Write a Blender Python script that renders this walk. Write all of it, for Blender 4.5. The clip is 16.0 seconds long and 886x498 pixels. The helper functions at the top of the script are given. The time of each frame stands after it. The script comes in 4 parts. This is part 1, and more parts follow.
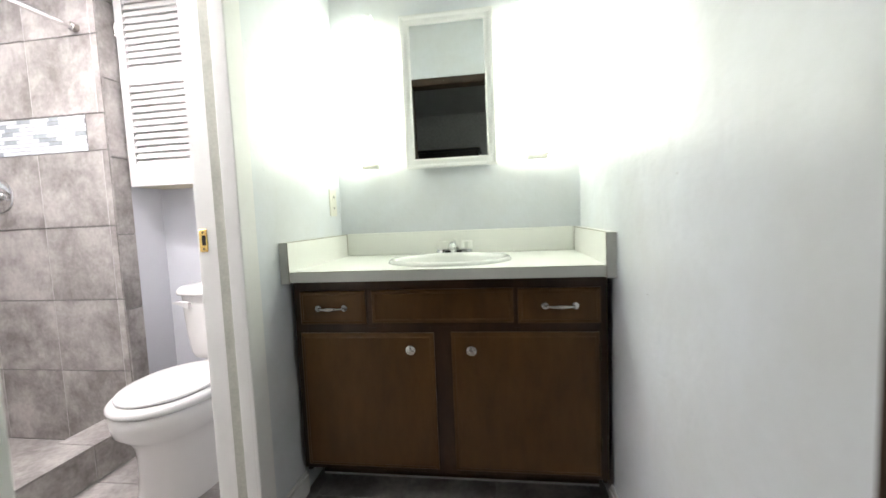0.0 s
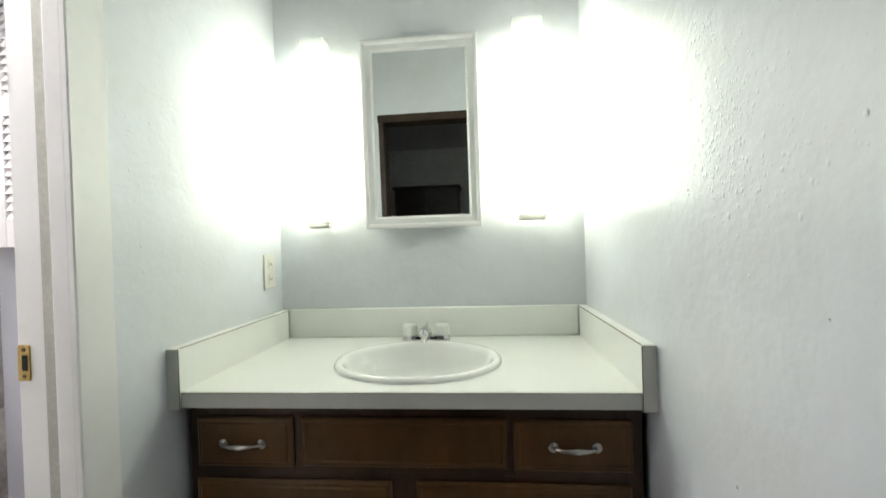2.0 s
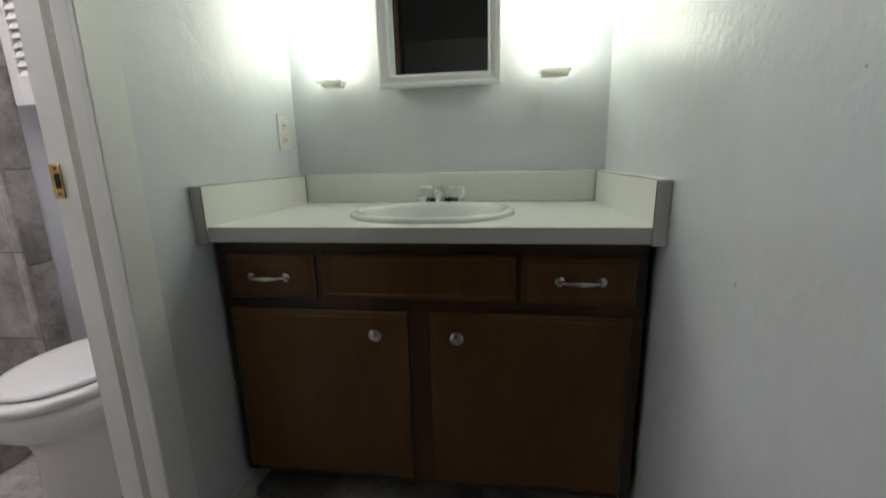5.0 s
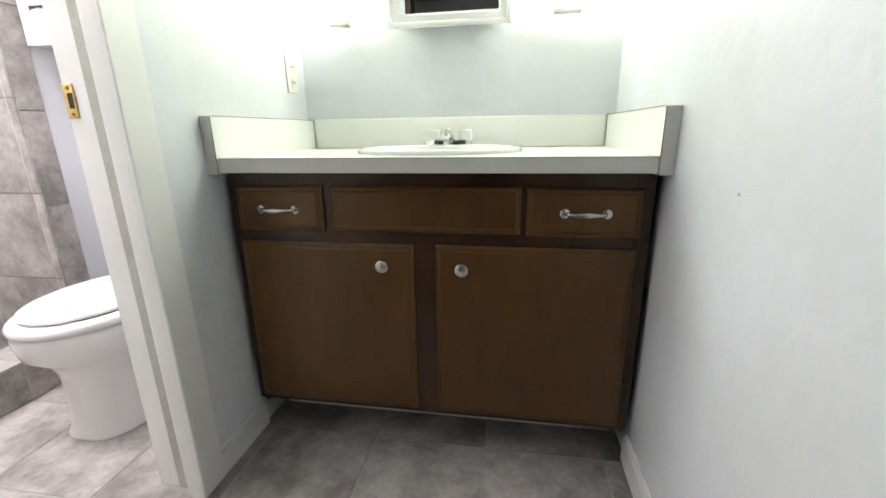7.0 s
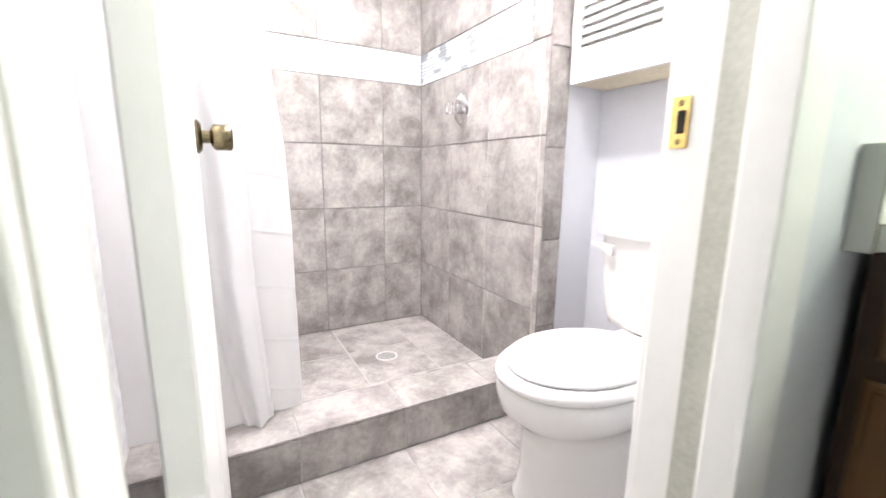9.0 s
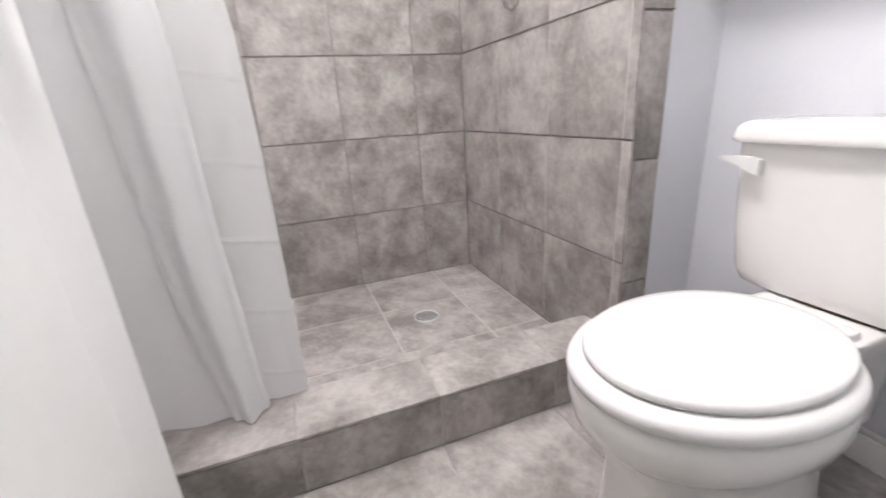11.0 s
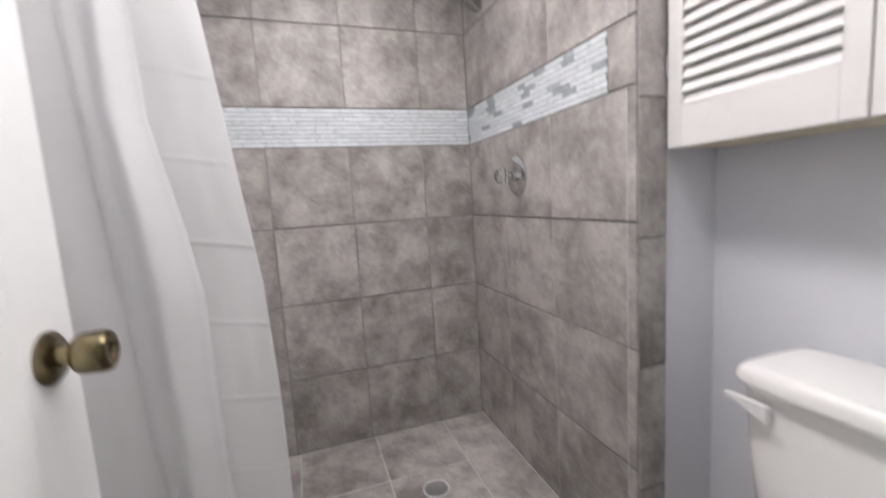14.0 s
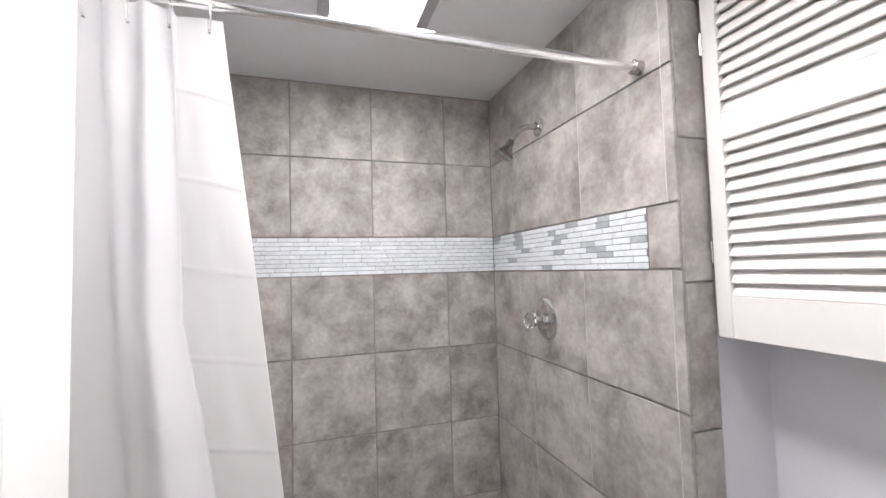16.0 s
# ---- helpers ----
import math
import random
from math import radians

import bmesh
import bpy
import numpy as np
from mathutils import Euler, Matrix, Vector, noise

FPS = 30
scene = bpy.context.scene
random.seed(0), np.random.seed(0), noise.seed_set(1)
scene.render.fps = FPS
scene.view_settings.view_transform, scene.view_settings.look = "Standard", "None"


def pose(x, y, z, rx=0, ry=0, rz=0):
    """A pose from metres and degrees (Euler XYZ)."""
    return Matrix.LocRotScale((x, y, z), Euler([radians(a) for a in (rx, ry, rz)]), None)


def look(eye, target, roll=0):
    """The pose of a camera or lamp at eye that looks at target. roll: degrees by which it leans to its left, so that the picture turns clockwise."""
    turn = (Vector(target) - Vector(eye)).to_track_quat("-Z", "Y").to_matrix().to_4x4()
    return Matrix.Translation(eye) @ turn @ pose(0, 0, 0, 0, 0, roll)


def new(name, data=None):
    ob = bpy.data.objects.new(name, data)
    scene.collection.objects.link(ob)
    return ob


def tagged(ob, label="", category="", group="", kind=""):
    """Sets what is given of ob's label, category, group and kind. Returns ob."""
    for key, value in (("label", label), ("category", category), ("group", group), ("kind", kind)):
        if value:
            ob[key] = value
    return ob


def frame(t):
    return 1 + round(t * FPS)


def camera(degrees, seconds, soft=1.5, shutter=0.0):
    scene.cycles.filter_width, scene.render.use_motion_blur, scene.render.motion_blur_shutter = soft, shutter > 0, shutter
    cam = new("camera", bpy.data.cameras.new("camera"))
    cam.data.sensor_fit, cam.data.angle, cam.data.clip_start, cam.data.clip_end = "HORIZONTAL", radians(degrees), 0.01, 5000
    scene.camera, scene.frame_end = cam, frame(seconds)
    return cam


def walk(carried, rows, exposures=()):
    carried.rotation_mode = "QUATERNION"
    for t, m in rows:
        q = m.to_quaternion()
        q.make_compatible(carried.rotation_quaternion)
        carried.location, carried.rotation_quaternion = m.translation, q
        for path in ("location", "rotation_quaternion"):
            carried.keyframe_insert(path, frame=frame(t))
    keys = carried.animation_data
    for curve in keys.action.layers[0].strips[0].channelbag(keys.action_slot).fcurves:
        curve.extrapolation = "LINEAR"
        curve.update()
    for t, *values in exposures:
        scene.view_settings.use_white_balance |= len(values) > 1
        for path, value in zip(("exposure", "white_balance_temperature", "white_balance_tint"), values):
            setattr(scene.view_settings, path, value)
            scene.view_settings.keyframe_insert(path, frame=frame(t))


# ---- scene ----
cam = camera(94.0, 16.0, 1.5, 0.5)
PATH = [
    (0, (0.0274, 0.0119, 1.0507), (-0.2541, 1.9859, 0.8956), -2.40),
    (0.5, (-0.0129, 0.2249, 1.0435), (-0.3591, 2.1887, 0.8899), -0.76),
    (1, (-0.0295, 0.3814, 1.0614), (-0.2991, 2.3598, 0.9460), -2.32),
    (1.5, (0.0109, 0.4483, 1.1314), (-0.1724, 2.4393, 1.0865), -2.27),
    (2, (0.0118, 0.4444, 1.2146), (-0.1688, 2.4362, 1.1945), -1.79),
    (2.5, (0.0175, 0.4302, 1.2652), (-0.1676, 2.4215, 1.2867), -2.74),
    (3, (0.0290, 0.4327, 1.2544), (-0.1844, 2.4211, 1.2229), -2.50),
    (3.5, (0.0245, 0.4282, 1.2424), (-0.2164, 2.4129, 1.1901), -1.80),
    (4, (0.0152, 0.4258, 1.2056), (-0.2380, 2.4067, 1.0973), -1.64),
    (4.5, (0.0129, 0.4282, 1.1234), (-0.2614, 2.3919, 0.8613), -1.06),
    (5, (0.0194, 0.4252, 1.0384), (-0.2498, 2.3592, 0.6061), -1.30),
    (5.2, (0.0190, 0.4189, 1.0150), (-0.2354, 2.3451, 0.5407), -1.32),
    (7.3, (0.0335, 0.3889, 0.9263), (-0.3054, 2.2814, 0.3755), -0.76),
    (7.5, (-0.0119, 0.3971, 0.9204), (-0.4083, 2.2810, 0.3784), -0.75),
    (8, (-0.1800, 0.4671, 0.9402), (-1.2026, 2.1093, 0.4327), -1.52),
    (8.2, (-0.2527, 0.4865, 0.9595), (-1.4923, 1.9840, 0.4895), -1.69),
    (8.5, (-0.3690, 0.5367, 0.9613), (-1.9683, 1.6835, 0.6048), -0.97),
    (8.7, (-0.4327, 0.5615, 0.9537), (-2.1132, 1.5945, 0.6239), 0.22),
    (10.8, (-0.8549, 0.8491, 0.8479), (-2.6757, 1.4053, 0.2352), -3.89),
    (11, (-0.8680, 0.8362, 0.8336), (-2.6489, 1.4853, 0.1955), -3.51),
    (11.5, (-0.8921, 0.9224, 0.8247), (-2.5462, 1.8398, 0.1747), -3.00),
    (12, (-0.9076, 0.9797, 0.8328), (-2.4274, 2.1287, 0.2243), -2.62),
    (12.5, (-0.9146, 0.9792, 0.8367), (-2.3659, 2.2024, 0.2063), -1.59),
    (13, (-0.9130, 0.9610, 0.8619), (-2.4170, 2.1331, 0.2586), -1.23),
    (13.5, (-0.8937, 0.9191, 1.0000), (-2.5961, 1.8834, 0.5851), -2.27),
    (14, (-0.8840, 0.8794, 1.1629), (-2.7663, 1.5109, 0.9213), -3.42),
    (14.5, (-0.9030, 0.8638, 1.3194), (-2.8365, 1.3696, 1.2441), -1.88),
    (15, (-0.9301, 0.8523, 1.4135), (-2.8594, 1.3748, 1.4830), -0.72),
    (15.5, (-0.9463, 0.8376, 1.4382), (-2.8650, 1.3907, 1.5519), -1.41),
    (16, (-0.9558, 0.8455, 1.4337), (-2.8593, 1.4513, 1.5313), -1.55),
]
EXPOSURES = [(0.0, 0.8), (1.0, 0.65), (1.5, 0.45), (2.0, 0.3), (2.5, 0.05), (3.0, -0.15), (3.5, -0.4), (4.0, -0.48), (5.0, -0.56), (7.3, 1.22), (8.0, 1.38), (8.5, 1.5), (10.8, 0.66), (11.5, 0.45), (12.5, 0.15), (13.3, -0.10), (14.0, -0.08), (14.6, 0.15), (15.0, 0.15), (16.0, 0.15)]
walk(cam, [(t, look(eye, target, roll)) for t, eye, target, roll in PATH], EXPOSURES)

# ---- light ----
world = bpy.data.worlds.new("world")
scene.world = world
world.use_nodes = True
world.node_tree.nodes["Background"].inputs[0].default_value = (0.02, 0.022, 0.025, 1)
world.node_tree.nodes["Background"].inputs[1].default_value = 0.2
SCONCE_POWER, PANEL_POWER = 13.2, 27.5
SCONCE_TINT, PANEL_TINT = (0.97, 1.0, 0.84), (1.0, 0.953, 0.96)


# ---- materials ----
def mat(name, color, rough=0.5, metal=0.0, dark=None, scale=8.0, bump=0.0, bump_scale=120.0, spec=0.5, each=0.0, fine=0.1, low=0.35, high=0.65,
        coat=0.0, trans=0.0, stretch=(1, 1, 1), rough_var=0.0, ior=1.45, detail=6.0, grit=0.6, wave=0.0, wave_scale=4.0):
    """A surface: two tones in clouds, fine relief, gloss that varies. each: how far pieces differ."""
    m = bpy.data.materials.new(name)
    m.use_nodes = True
    t = m.node_tree
    p = t.nodes["Principled BSDF"]
    p.inputs["Base Color"].default_value = (*color, 1)
    p.inputs["Roughness"].default_value = rough
    p.inputs["Metallic"].default_value = metal
    p.inputs["Specular IOR Level"].default_value = spec
    p.inputs["Coat Weight"].default_value = coat
    p.inputs["Transmission Weight"].default_value = trans
    p.inputs["IOR"].default_value = ior
    co = t.nodes.new("ShaderNodeTexCoord")
    mp = t.nodes.new("ShaderNodeMapping")
    mp.inputs["Scale"].default_value = stretch
    t.links.new(co.outputs["Object"], mp.inputs["Vector"])
    info = t.nodes.new("ShaderNodeObjectInfo")
    if each:
        mul = t.nodes.new("ShaderNodeMath")
        mul.operation = "MULTIPLY"
        mul.inputs[1].default_value = 37.0
        t.links.new(info.outputs["Random"], mul.inputs[0])
        t.links.new(mul.outputs[0], mp.inputs["Location"])
    if dark is not None:
        n = t.nodes.new("ShaderNodeTexNoise")
        n.inputs["Scale"].default_value = scale
        n.inputs["Detail"].default_value = detail
        n.inputs["Roughness"].default_value = grit
        n.inputs["Distortion"].default_value = 0.15
        t.links.new(mp.outputs[0], n.inputs["Vector"])
        r = t.nodes.new("ShaderNodeMapRange")
        r.inputs["From Min"].default_value, r.inputs["From Max"].default_value = low, high
        t.links.new(n.outputs["Fac"], r.inputs["Value"])
        x = t.nodes.new("ShaderNodeMix")
        x.data_type = "RGBA"
        x.inputs["A"].default_value, x.inputs["B"].default_value = (*dark, 1), (*color, 1)
        t.links.new(r.outputs[0], x.inputs["Factor"])
        out = x.outputs["Result"]
        n2 = t.nodes.new("ShaderNodeTexNoise")
        n2.inputs["Scale"].default_value = scale * 9
        n2.inputs["Detail"].default_value = 5
        t.links.new(mp.outputs[0], n2.inputs["Vector"])
        hs = t.nodes.new("ShaderNodeHueSaturation")
        r2 = t.nodes.new("ShaderNodeMapRange")
        r2.inputs["From Min"].default_value, r2.inputs["From Max"].default_value = 0.3, 0.7
        r2.inputs["To Min"].default_value, r2.inputs["To Max"].default_value = 1 - fine, 1 + fine
        t.links.new(n2.outputs["Fac"], r2.inputs["Value"])
        v = r2.outputs[0]
        if each:
            r3 = t.nodes.new("ShaderNodeMapRange")
            r3.inputs["To Min"].default_value, r3.inputs["To Max"].default_value = 1 - each, 1 + each
            t.links.new(info.outputs["Random"], r3.inputs["Value"])
            mm = t.nodes.new("ShaderNodeMath")
            mm.operation = "MULTIPLY"
            t.links.new(v, mm.inputs[0])
            t.links.new(r3.outputs[0], mm.inputs[1])
            v = mm.outputs[0]
        t.links.new(v, hs.inputs["Value"])
        t.links.new(out, hs.inputs["Color"])
        t.links.new(hs.outputs[0], p.inputs["Base Color"])
    if bump or rough_var:
        b = t.nodes.new("ShaderNodeTexNoise")
        b.inputs["Scale"].default_value = bump_scale
        b.inputs["Detail"].default_value = 4
        t.links.new(mp.outputs[0], b.inputs["Vector"])
        if bump:
            bp = t.nodes.new("ShaderNodeBump")
            bp.inputs["Strength"].default_value = bump
            bp.inputs["Distance"].default_value = 0.01
            height = b.outputs["Fac"]
            t.links.new(height, bp.inputs["Height"])
            t.links.new(bp.outputs[0], p.inputs["Normal"])
            if wave:
                wn = t.nodes.new("ShaderNodeTexNoise")
                wn.inputs["Scale"].default_value = wave_scale
                wn.inputs["Detail"].default_value = 3
                wn.inputs["Distortion"].default_value = 0.8
                t.links.new(mp.outputs[0], wn.inputs["Vector"])
                wb = t.nodes.new("ShaderNodeBump")
                wb.inputs["Strength"].default_value = wave
                wb.inputs["Distance"].default_value = 0.03
                t.links.new(wn.outputs["Fac"], wb.inputs["Height"])
                t.links.new(wb.outputs[0], bp.inputs["Normal"])
        if rough_var:
            rv = t.nodes.new("ShaderNodeMapRange")
            rv.inputs["To Min"].default_value, rv.inputs["To Max"].default_value = rough - rough_var, rough + rough_var
            t.links.new(b.outputs["Fac"], rv.inputs["Value"])
            t.links.new(rv.outputs[0], p.inputs["Roughness"])
    return m


def glow(name, color, strength):
    m = bpy.data.materials.new(name)
    m.use_nodes = True
    p = m.node_tree.nodes["Principled BSDF"]
    p.inputs["Base Color"].default_value = (0.8, 0.8, 0.8, 1)
    p.inputs["Emission Color"].default_value = (*color, 1)
    p.inputs["Emission Strength"].default_value = strength
    return m


def cloth(name, color, through_light, clear=0.0):
    m = mat(name, color, 0.45, 0, spec=0.35, bump=0.06, bump_scale=60, dark=tuple(c * 0.97 for c in color), fine=0.01, scale=3)
    t = m.node_tree
    tr = t.nodes.new("ShaderNodeBsdfTranslucent")
    tr.inputs[0].default_value = (*color, 1)
    mix = t.nodes.new("ShaderNodeMixShader")
    mix.inputs[0].default_value = through_light
    t.links.new(t.nodes["Principled BSDF"].outputs[0], mix.inputs[1])
    t.links.new(tr.outputs[0], mix.inputs[2])
    out = mix.outputs[0]
    if clear:
        see = t.nodes.new("ShaderNodeBsdfTransparent")
        thin = t.nodes.new("ShaderNodeMixShader")
        thin.inputs[0].default_value = clear
        t.links.new(out, thin.inputs[1])
        t.links.new(see.outputs[0], thin.inputs[2])
        out = thin.outputs[0]
    t.links.new(out, t.nodes["Material Output"].inputs[0])
    return m


PAINT = mat("wall_paint", (0.725, 0.76, 0.80), 0.33, dark=(0.685, 0.705, 0.715), fine=0.015, scale=3.0, bump=0.085, bump_scale=70, spec=0.5, rough_var=0.10, wave=0.16, wave_scale=5.0)
PAINT_BATH = mat("bath_wall_paint", (0.64, 0.645, 0.685), 0.45, dark=(0.62, 0.625, 0.665), fine=0.008, scale=2.0, bump=0.07, bump_scale=60, rough_var=0.06)
TRIM = mat("trim_paint", (0.84, 0.84, 0.825), 0.32, dark=(0.81, 0.81, 0.795), fine=0.01, scale=5, bump=0.05, bump_scale=35, rough_var=0.06)
DOOR = mat("door_paint", (0.86, 0.86, 0.86), 0.3, dark=(0.84, 0.84, 0.84), fine=0.008, scale=4, bump=0.05, bump_scale=40)
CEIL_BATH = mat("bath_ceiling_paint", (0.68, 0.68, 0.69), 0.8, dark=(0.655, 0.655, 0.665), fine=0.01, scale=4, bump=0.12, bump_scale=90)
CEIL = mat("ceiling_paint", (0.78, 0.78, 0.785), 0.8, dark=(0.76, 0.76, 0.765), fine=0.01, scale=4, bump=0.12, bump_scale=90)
TILE = mat("stone_look_tile", (0.430, 0.402, 0.386), 0.44, dark=(0.207, 0.190, 0.180), fine=0.10, spec=0.3, scale=6.2, bump=0.07, bump_scale=70, each=0.05, rough_var=0.08, low=0.36, high=0.62, detail=9, grit=0.65)
GROUT_PALE = mat("pale_grout", (0.52, 0.50, 0.485), 0.9, dark=(0.42, 0.405, 0.39), scale=20, bump=0.2, bump_scale=300)
GROUT_WALL = mat("wall_grout", (0.27, 0.26, 0.25), 0.9, dark=(0.20, 0.19, 0.185), scale=20, bump=0.2, bump_scale=300)
GROUT = mat("grout", (0.40, 0.385, 0.37), 0.9, dark=(0.32, 0.305, 0.295), scale=20, bump=0.2, bump_scale=300)
MOSAIC_W = mat("mosaic_white", (0.63, 0.66, 0.685), 0.12, dark=(0.55, 0.585, 0.61), scale=5, each=0.06, spec=0.6)
MOSAIC_G = mat("mosaic_grey", (0.36, 0.39, 0.41), 0.15, dark=(0.28, 0.31, 0.33), scale=6, each=0.1, spec=0.6)
WOOD = mat("dark_stained_wood", (0.150, 0.074, 0.023), 0.36, spec=0.35, dark=(0.070, 0.034, 0.011), scale=3.5, stretch=(1.0, 1.0, 0.35), bump=0.06, bump_scale=90, each=0.08, rough_var=0.08, low=0.3, high=0.75)
WOOD_FRAME = mat("cabinet_frame_wood", (0.060, 0.027, 0.011), 0.38, dark=(0.028, 0.0125, 0.006), scale=6, stretch=(1, 1, 0.3), bump=0.06, bump_scale=90)
BROWN = mat("brown_trim_wood", (0.050, 0.028, 0.014), 0.4, dark=(0.028, 0.016, 0.009), scale=9, stretch=(1, 1, 0.15), bump=0.05)
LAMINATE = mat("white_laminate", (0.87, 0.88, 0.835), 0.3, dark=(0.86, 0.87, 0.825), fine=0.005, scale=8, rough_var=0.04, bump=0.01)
# darker copy of the white laminate: shade of the front-facing edges as colour
LAMINATE_SHADED = mat("laminate_shaded", (0.60, 0.605, 0.575), 0.4, dark=(0.57, 0.575, 0.545), scale=8, fine=0.005)
GAP_LINE = mat("dark_gap_line", (0.16, 0.15, 0.12), 0.8, dark=(0.09, 0.085, 0.07), scale=25)
STRIP = mat("olive_grey_strip", (0.48, 0.485, 0.43), 0.6, dark=(0.41, 0.415, 0.365), scale=12)
SEAM = mat("laminate_seam", (0.30, 0.25, 0.18), 0.6, dark=(0.20, 0.16, 0.11), scale=14)
PORCELAIN = mat("porcelain", (0.775, 0.76, 0.745), 0.1, coat=0.4, spec=0.5, dark=(0.785, 0.77, 0.755), scale=2, fine=0.005)
SEAT = mat("seat_plastic", (0.715, 0.705, 0.70), 0.22, spec=0.4, dark=(0.705, 0.695, 0.69), scale=3, fine=0.005)
SINK = mat("sink_enamel", (0.86, 0.87, 0.84), 0.1, coat=0.3, dark=(0.85, 0.86, 0.83), scale=2, fine=0.005)
CHROME = mat("chrome", (0.70, 0.70, 0.70), 0.06, 1.0, dark=(0.65, 0.65, 0.65), scale=30)
STEEL = mat("brushed_nickel", (0.56, 0.54, 0.51), 0.25, 1.0, dark=(0.48, 0.46, 0.43), scale=40)
ROD = mat("polished_rod", (0.90, 0.90, 0.90), 0.10, 1.0, dark=(0.86, 0.86, 0.86), scale=30)
SATIN = mat("drain_plate", (0.72, 0.72, 0.71), 0.3, 0.25, dark=(0.64, 0.64, 0.63), scale=40)
BRASS = mat("antique_brass", (0.27, 0.225, 0.13), 0.26, 1.0, dark=(0.10, 0.08, 0.045), scale=18)
GOLD = mat("bright_brass", (0.80, 0.58, 0.22), 0.2, 1.0, dark=(0.62, 0.43, 0.14), scale=30)
# near-black colour standing in for the shade inside gaps, slots and holes
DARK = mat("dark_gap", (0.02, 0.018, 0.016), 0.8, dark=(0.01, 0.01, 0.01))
ACRYLIC = mat("clear_acrylic", (0.97, 0.98, 0.97), 0.03, trans=1.0, ior=1.45)
ACRYLIC_FOG = mat("hazy_acrylic", (0.93, 0.94, 0.89), 0.30, trans=0.5, ior=1.4)
FROST = cloth("frosted_glass", (0.90, 0.92, 0.91), 0.35, 0.70)
MIRROR = mat("mirror_glass", (0.86, 0.88, 0.87), 0.015, 1.0)
LAMP = glow("lit_sconce_glass", SCONCE_TINT, SCONCE_POWER)
PANEL = glow("lit_ceiling_lens", PANEL_TINT, PANEL_POWER)
CURTAIN = cloth("white_vinyl_curtain", (0.92, 0.92, 0.925), 0.65, 0.07)
CARPET = mat("dark_carpet", (0.12, 0.11, 0.10), 0.95, dark=(0.08, 0.075, 0.07), scale=30, bump=0.3, bump_scale=300)
BEDWALL = mat("bedroom_paint", (0.84, 0.84, 0.86), 0.7, dark=(0.80, 0.80, 0.82), scale=3)
BLACKWOOD = mat("black_brown_wood", (0.03, 0.024, 0.02), 0.4, dark=(0.018, 0.014, 0.012), scale=8)
NAIL = mat("nail_hole_dirt", (0.40, 0.385, 0.37), 0.8)
TEAL = mat("teal_sticker", (0.02, 0.28, 0.25), 0.4)
OUTLET = mat("outlet_plastic", (0.78, 0.77, 0.70), 0.35, dark=(0.76, 0.75, 0.68), scale=12, fine=0.005)


# ---- building blocks ----
def place(ob):
    v = Vector((0, 0, 0))
    while ob:
        v += ob.location
        ob = ob.parent
    return v


def part(name, bm, material, parent=None, label="", smooth=None):
    """One mesh object from a bmesh given in world metres, under its parent."""
    if parent is not None:
        bmesh.ops.translate(bm, verts=bm.verts, vec=-place(parent))
    bmesh.ops.recalc_face_normals(bm, faces=bm.faces)
    me = bpy.data.meshes.new(name)
    bm.to_mesh(me)
    bm.free()
    me.materials.append(material)
    if smooth is not None:
        me.polygons.foreach_set("use_smooth", [True] * len(me.polygons))
        me.set_sharp_from_angle(angle=radians(smooth))
    ob = new(name, me)
    ob.parent = parent
    return tagged(ob, label) if label else ob


def thing(name, at, label, category, group="", kind=""):
    ob = new(name)
    ob.location = at
    ob.empty_display_size = 0.05
    return tagged(ob, label, category, group, kind)


def box(x0, x1, y0, y1, z0, z1, bevel=0.0, seg=1, bm=None):
    own = bmesh.new()
    bmesh.ops.create_cube(own, size=1)
    bmesh.ops.scale(own, verts=own.verts, vec=(x1 - x0, y1 - y0, z1 - z0))
    bmesh.ops.translate(own, verts=own.verts, vec=((x0 + x1) / 2, (y0 + y1) / 2, (z0 + z1) / 2))
    if bevel:
        bmesh.ops.bevel(own, geom=own.edges[:], offset=bevel, segments=seg, affect="EDGES", profile=0.5)
    if bm is None:
        return own
    me = bpy.data.meshes.new("scratch")
    own.to_mesh(me)
    own.free()
    bm.from_mesh(me)
    bpy.data.meshes.remove(me)
    return bm


def rings(levels, n=48, caps=(True, True), bm=None):
    """A loft through closed rings of points."""
    bm = bm or bmesh.new()
    rows = [[bm.verts.new(p) for p in ring] for ring in levels]
    for a, b in zip(rows, rows[1:]):
        for i in range(len(a)):
            j = (i + 1) % len(a)
            bm.faces.new((a[i], a[j], b[j], b[i]))
    if caps[0]:
        bm.faces.new(rows[0][::-1])
    if caps[1]:
        bm.faces.new(rows[-1])
    return bm


def oval(cx, cy, z, rx, front, back, power=2.0, n=48):
    pts = []
    for i in range(n):
        a = 2 * math.pi * i / n
        c, s = math.cos(a), math.sin(a)
        x = math.copysign(abs(c) ** (2 / power), c) * rx
        y = math.copysign(abs(s) ** (2 / power), s) * (back if s > 0 else front)
        pts.append((cx + x, cy + y, z))
    return pts


def turned(profile, at, axis, n=24, caps=(True, True)):
    """A turned shape: (along, radius) pairs from at along axis."""
    q = Vector((0, 0, 1)).rotation_difference(Vector(axis).normalized())
    levels = []
    for d, r in profile:
        levels.append([Vector(at) + q @ Vector((math.cos(2 * math.pi * i / n) * r, math.sin(2 * math.pi * i / n) * r, d)) for i in range(n)])
    return rings(levels, n, caps)


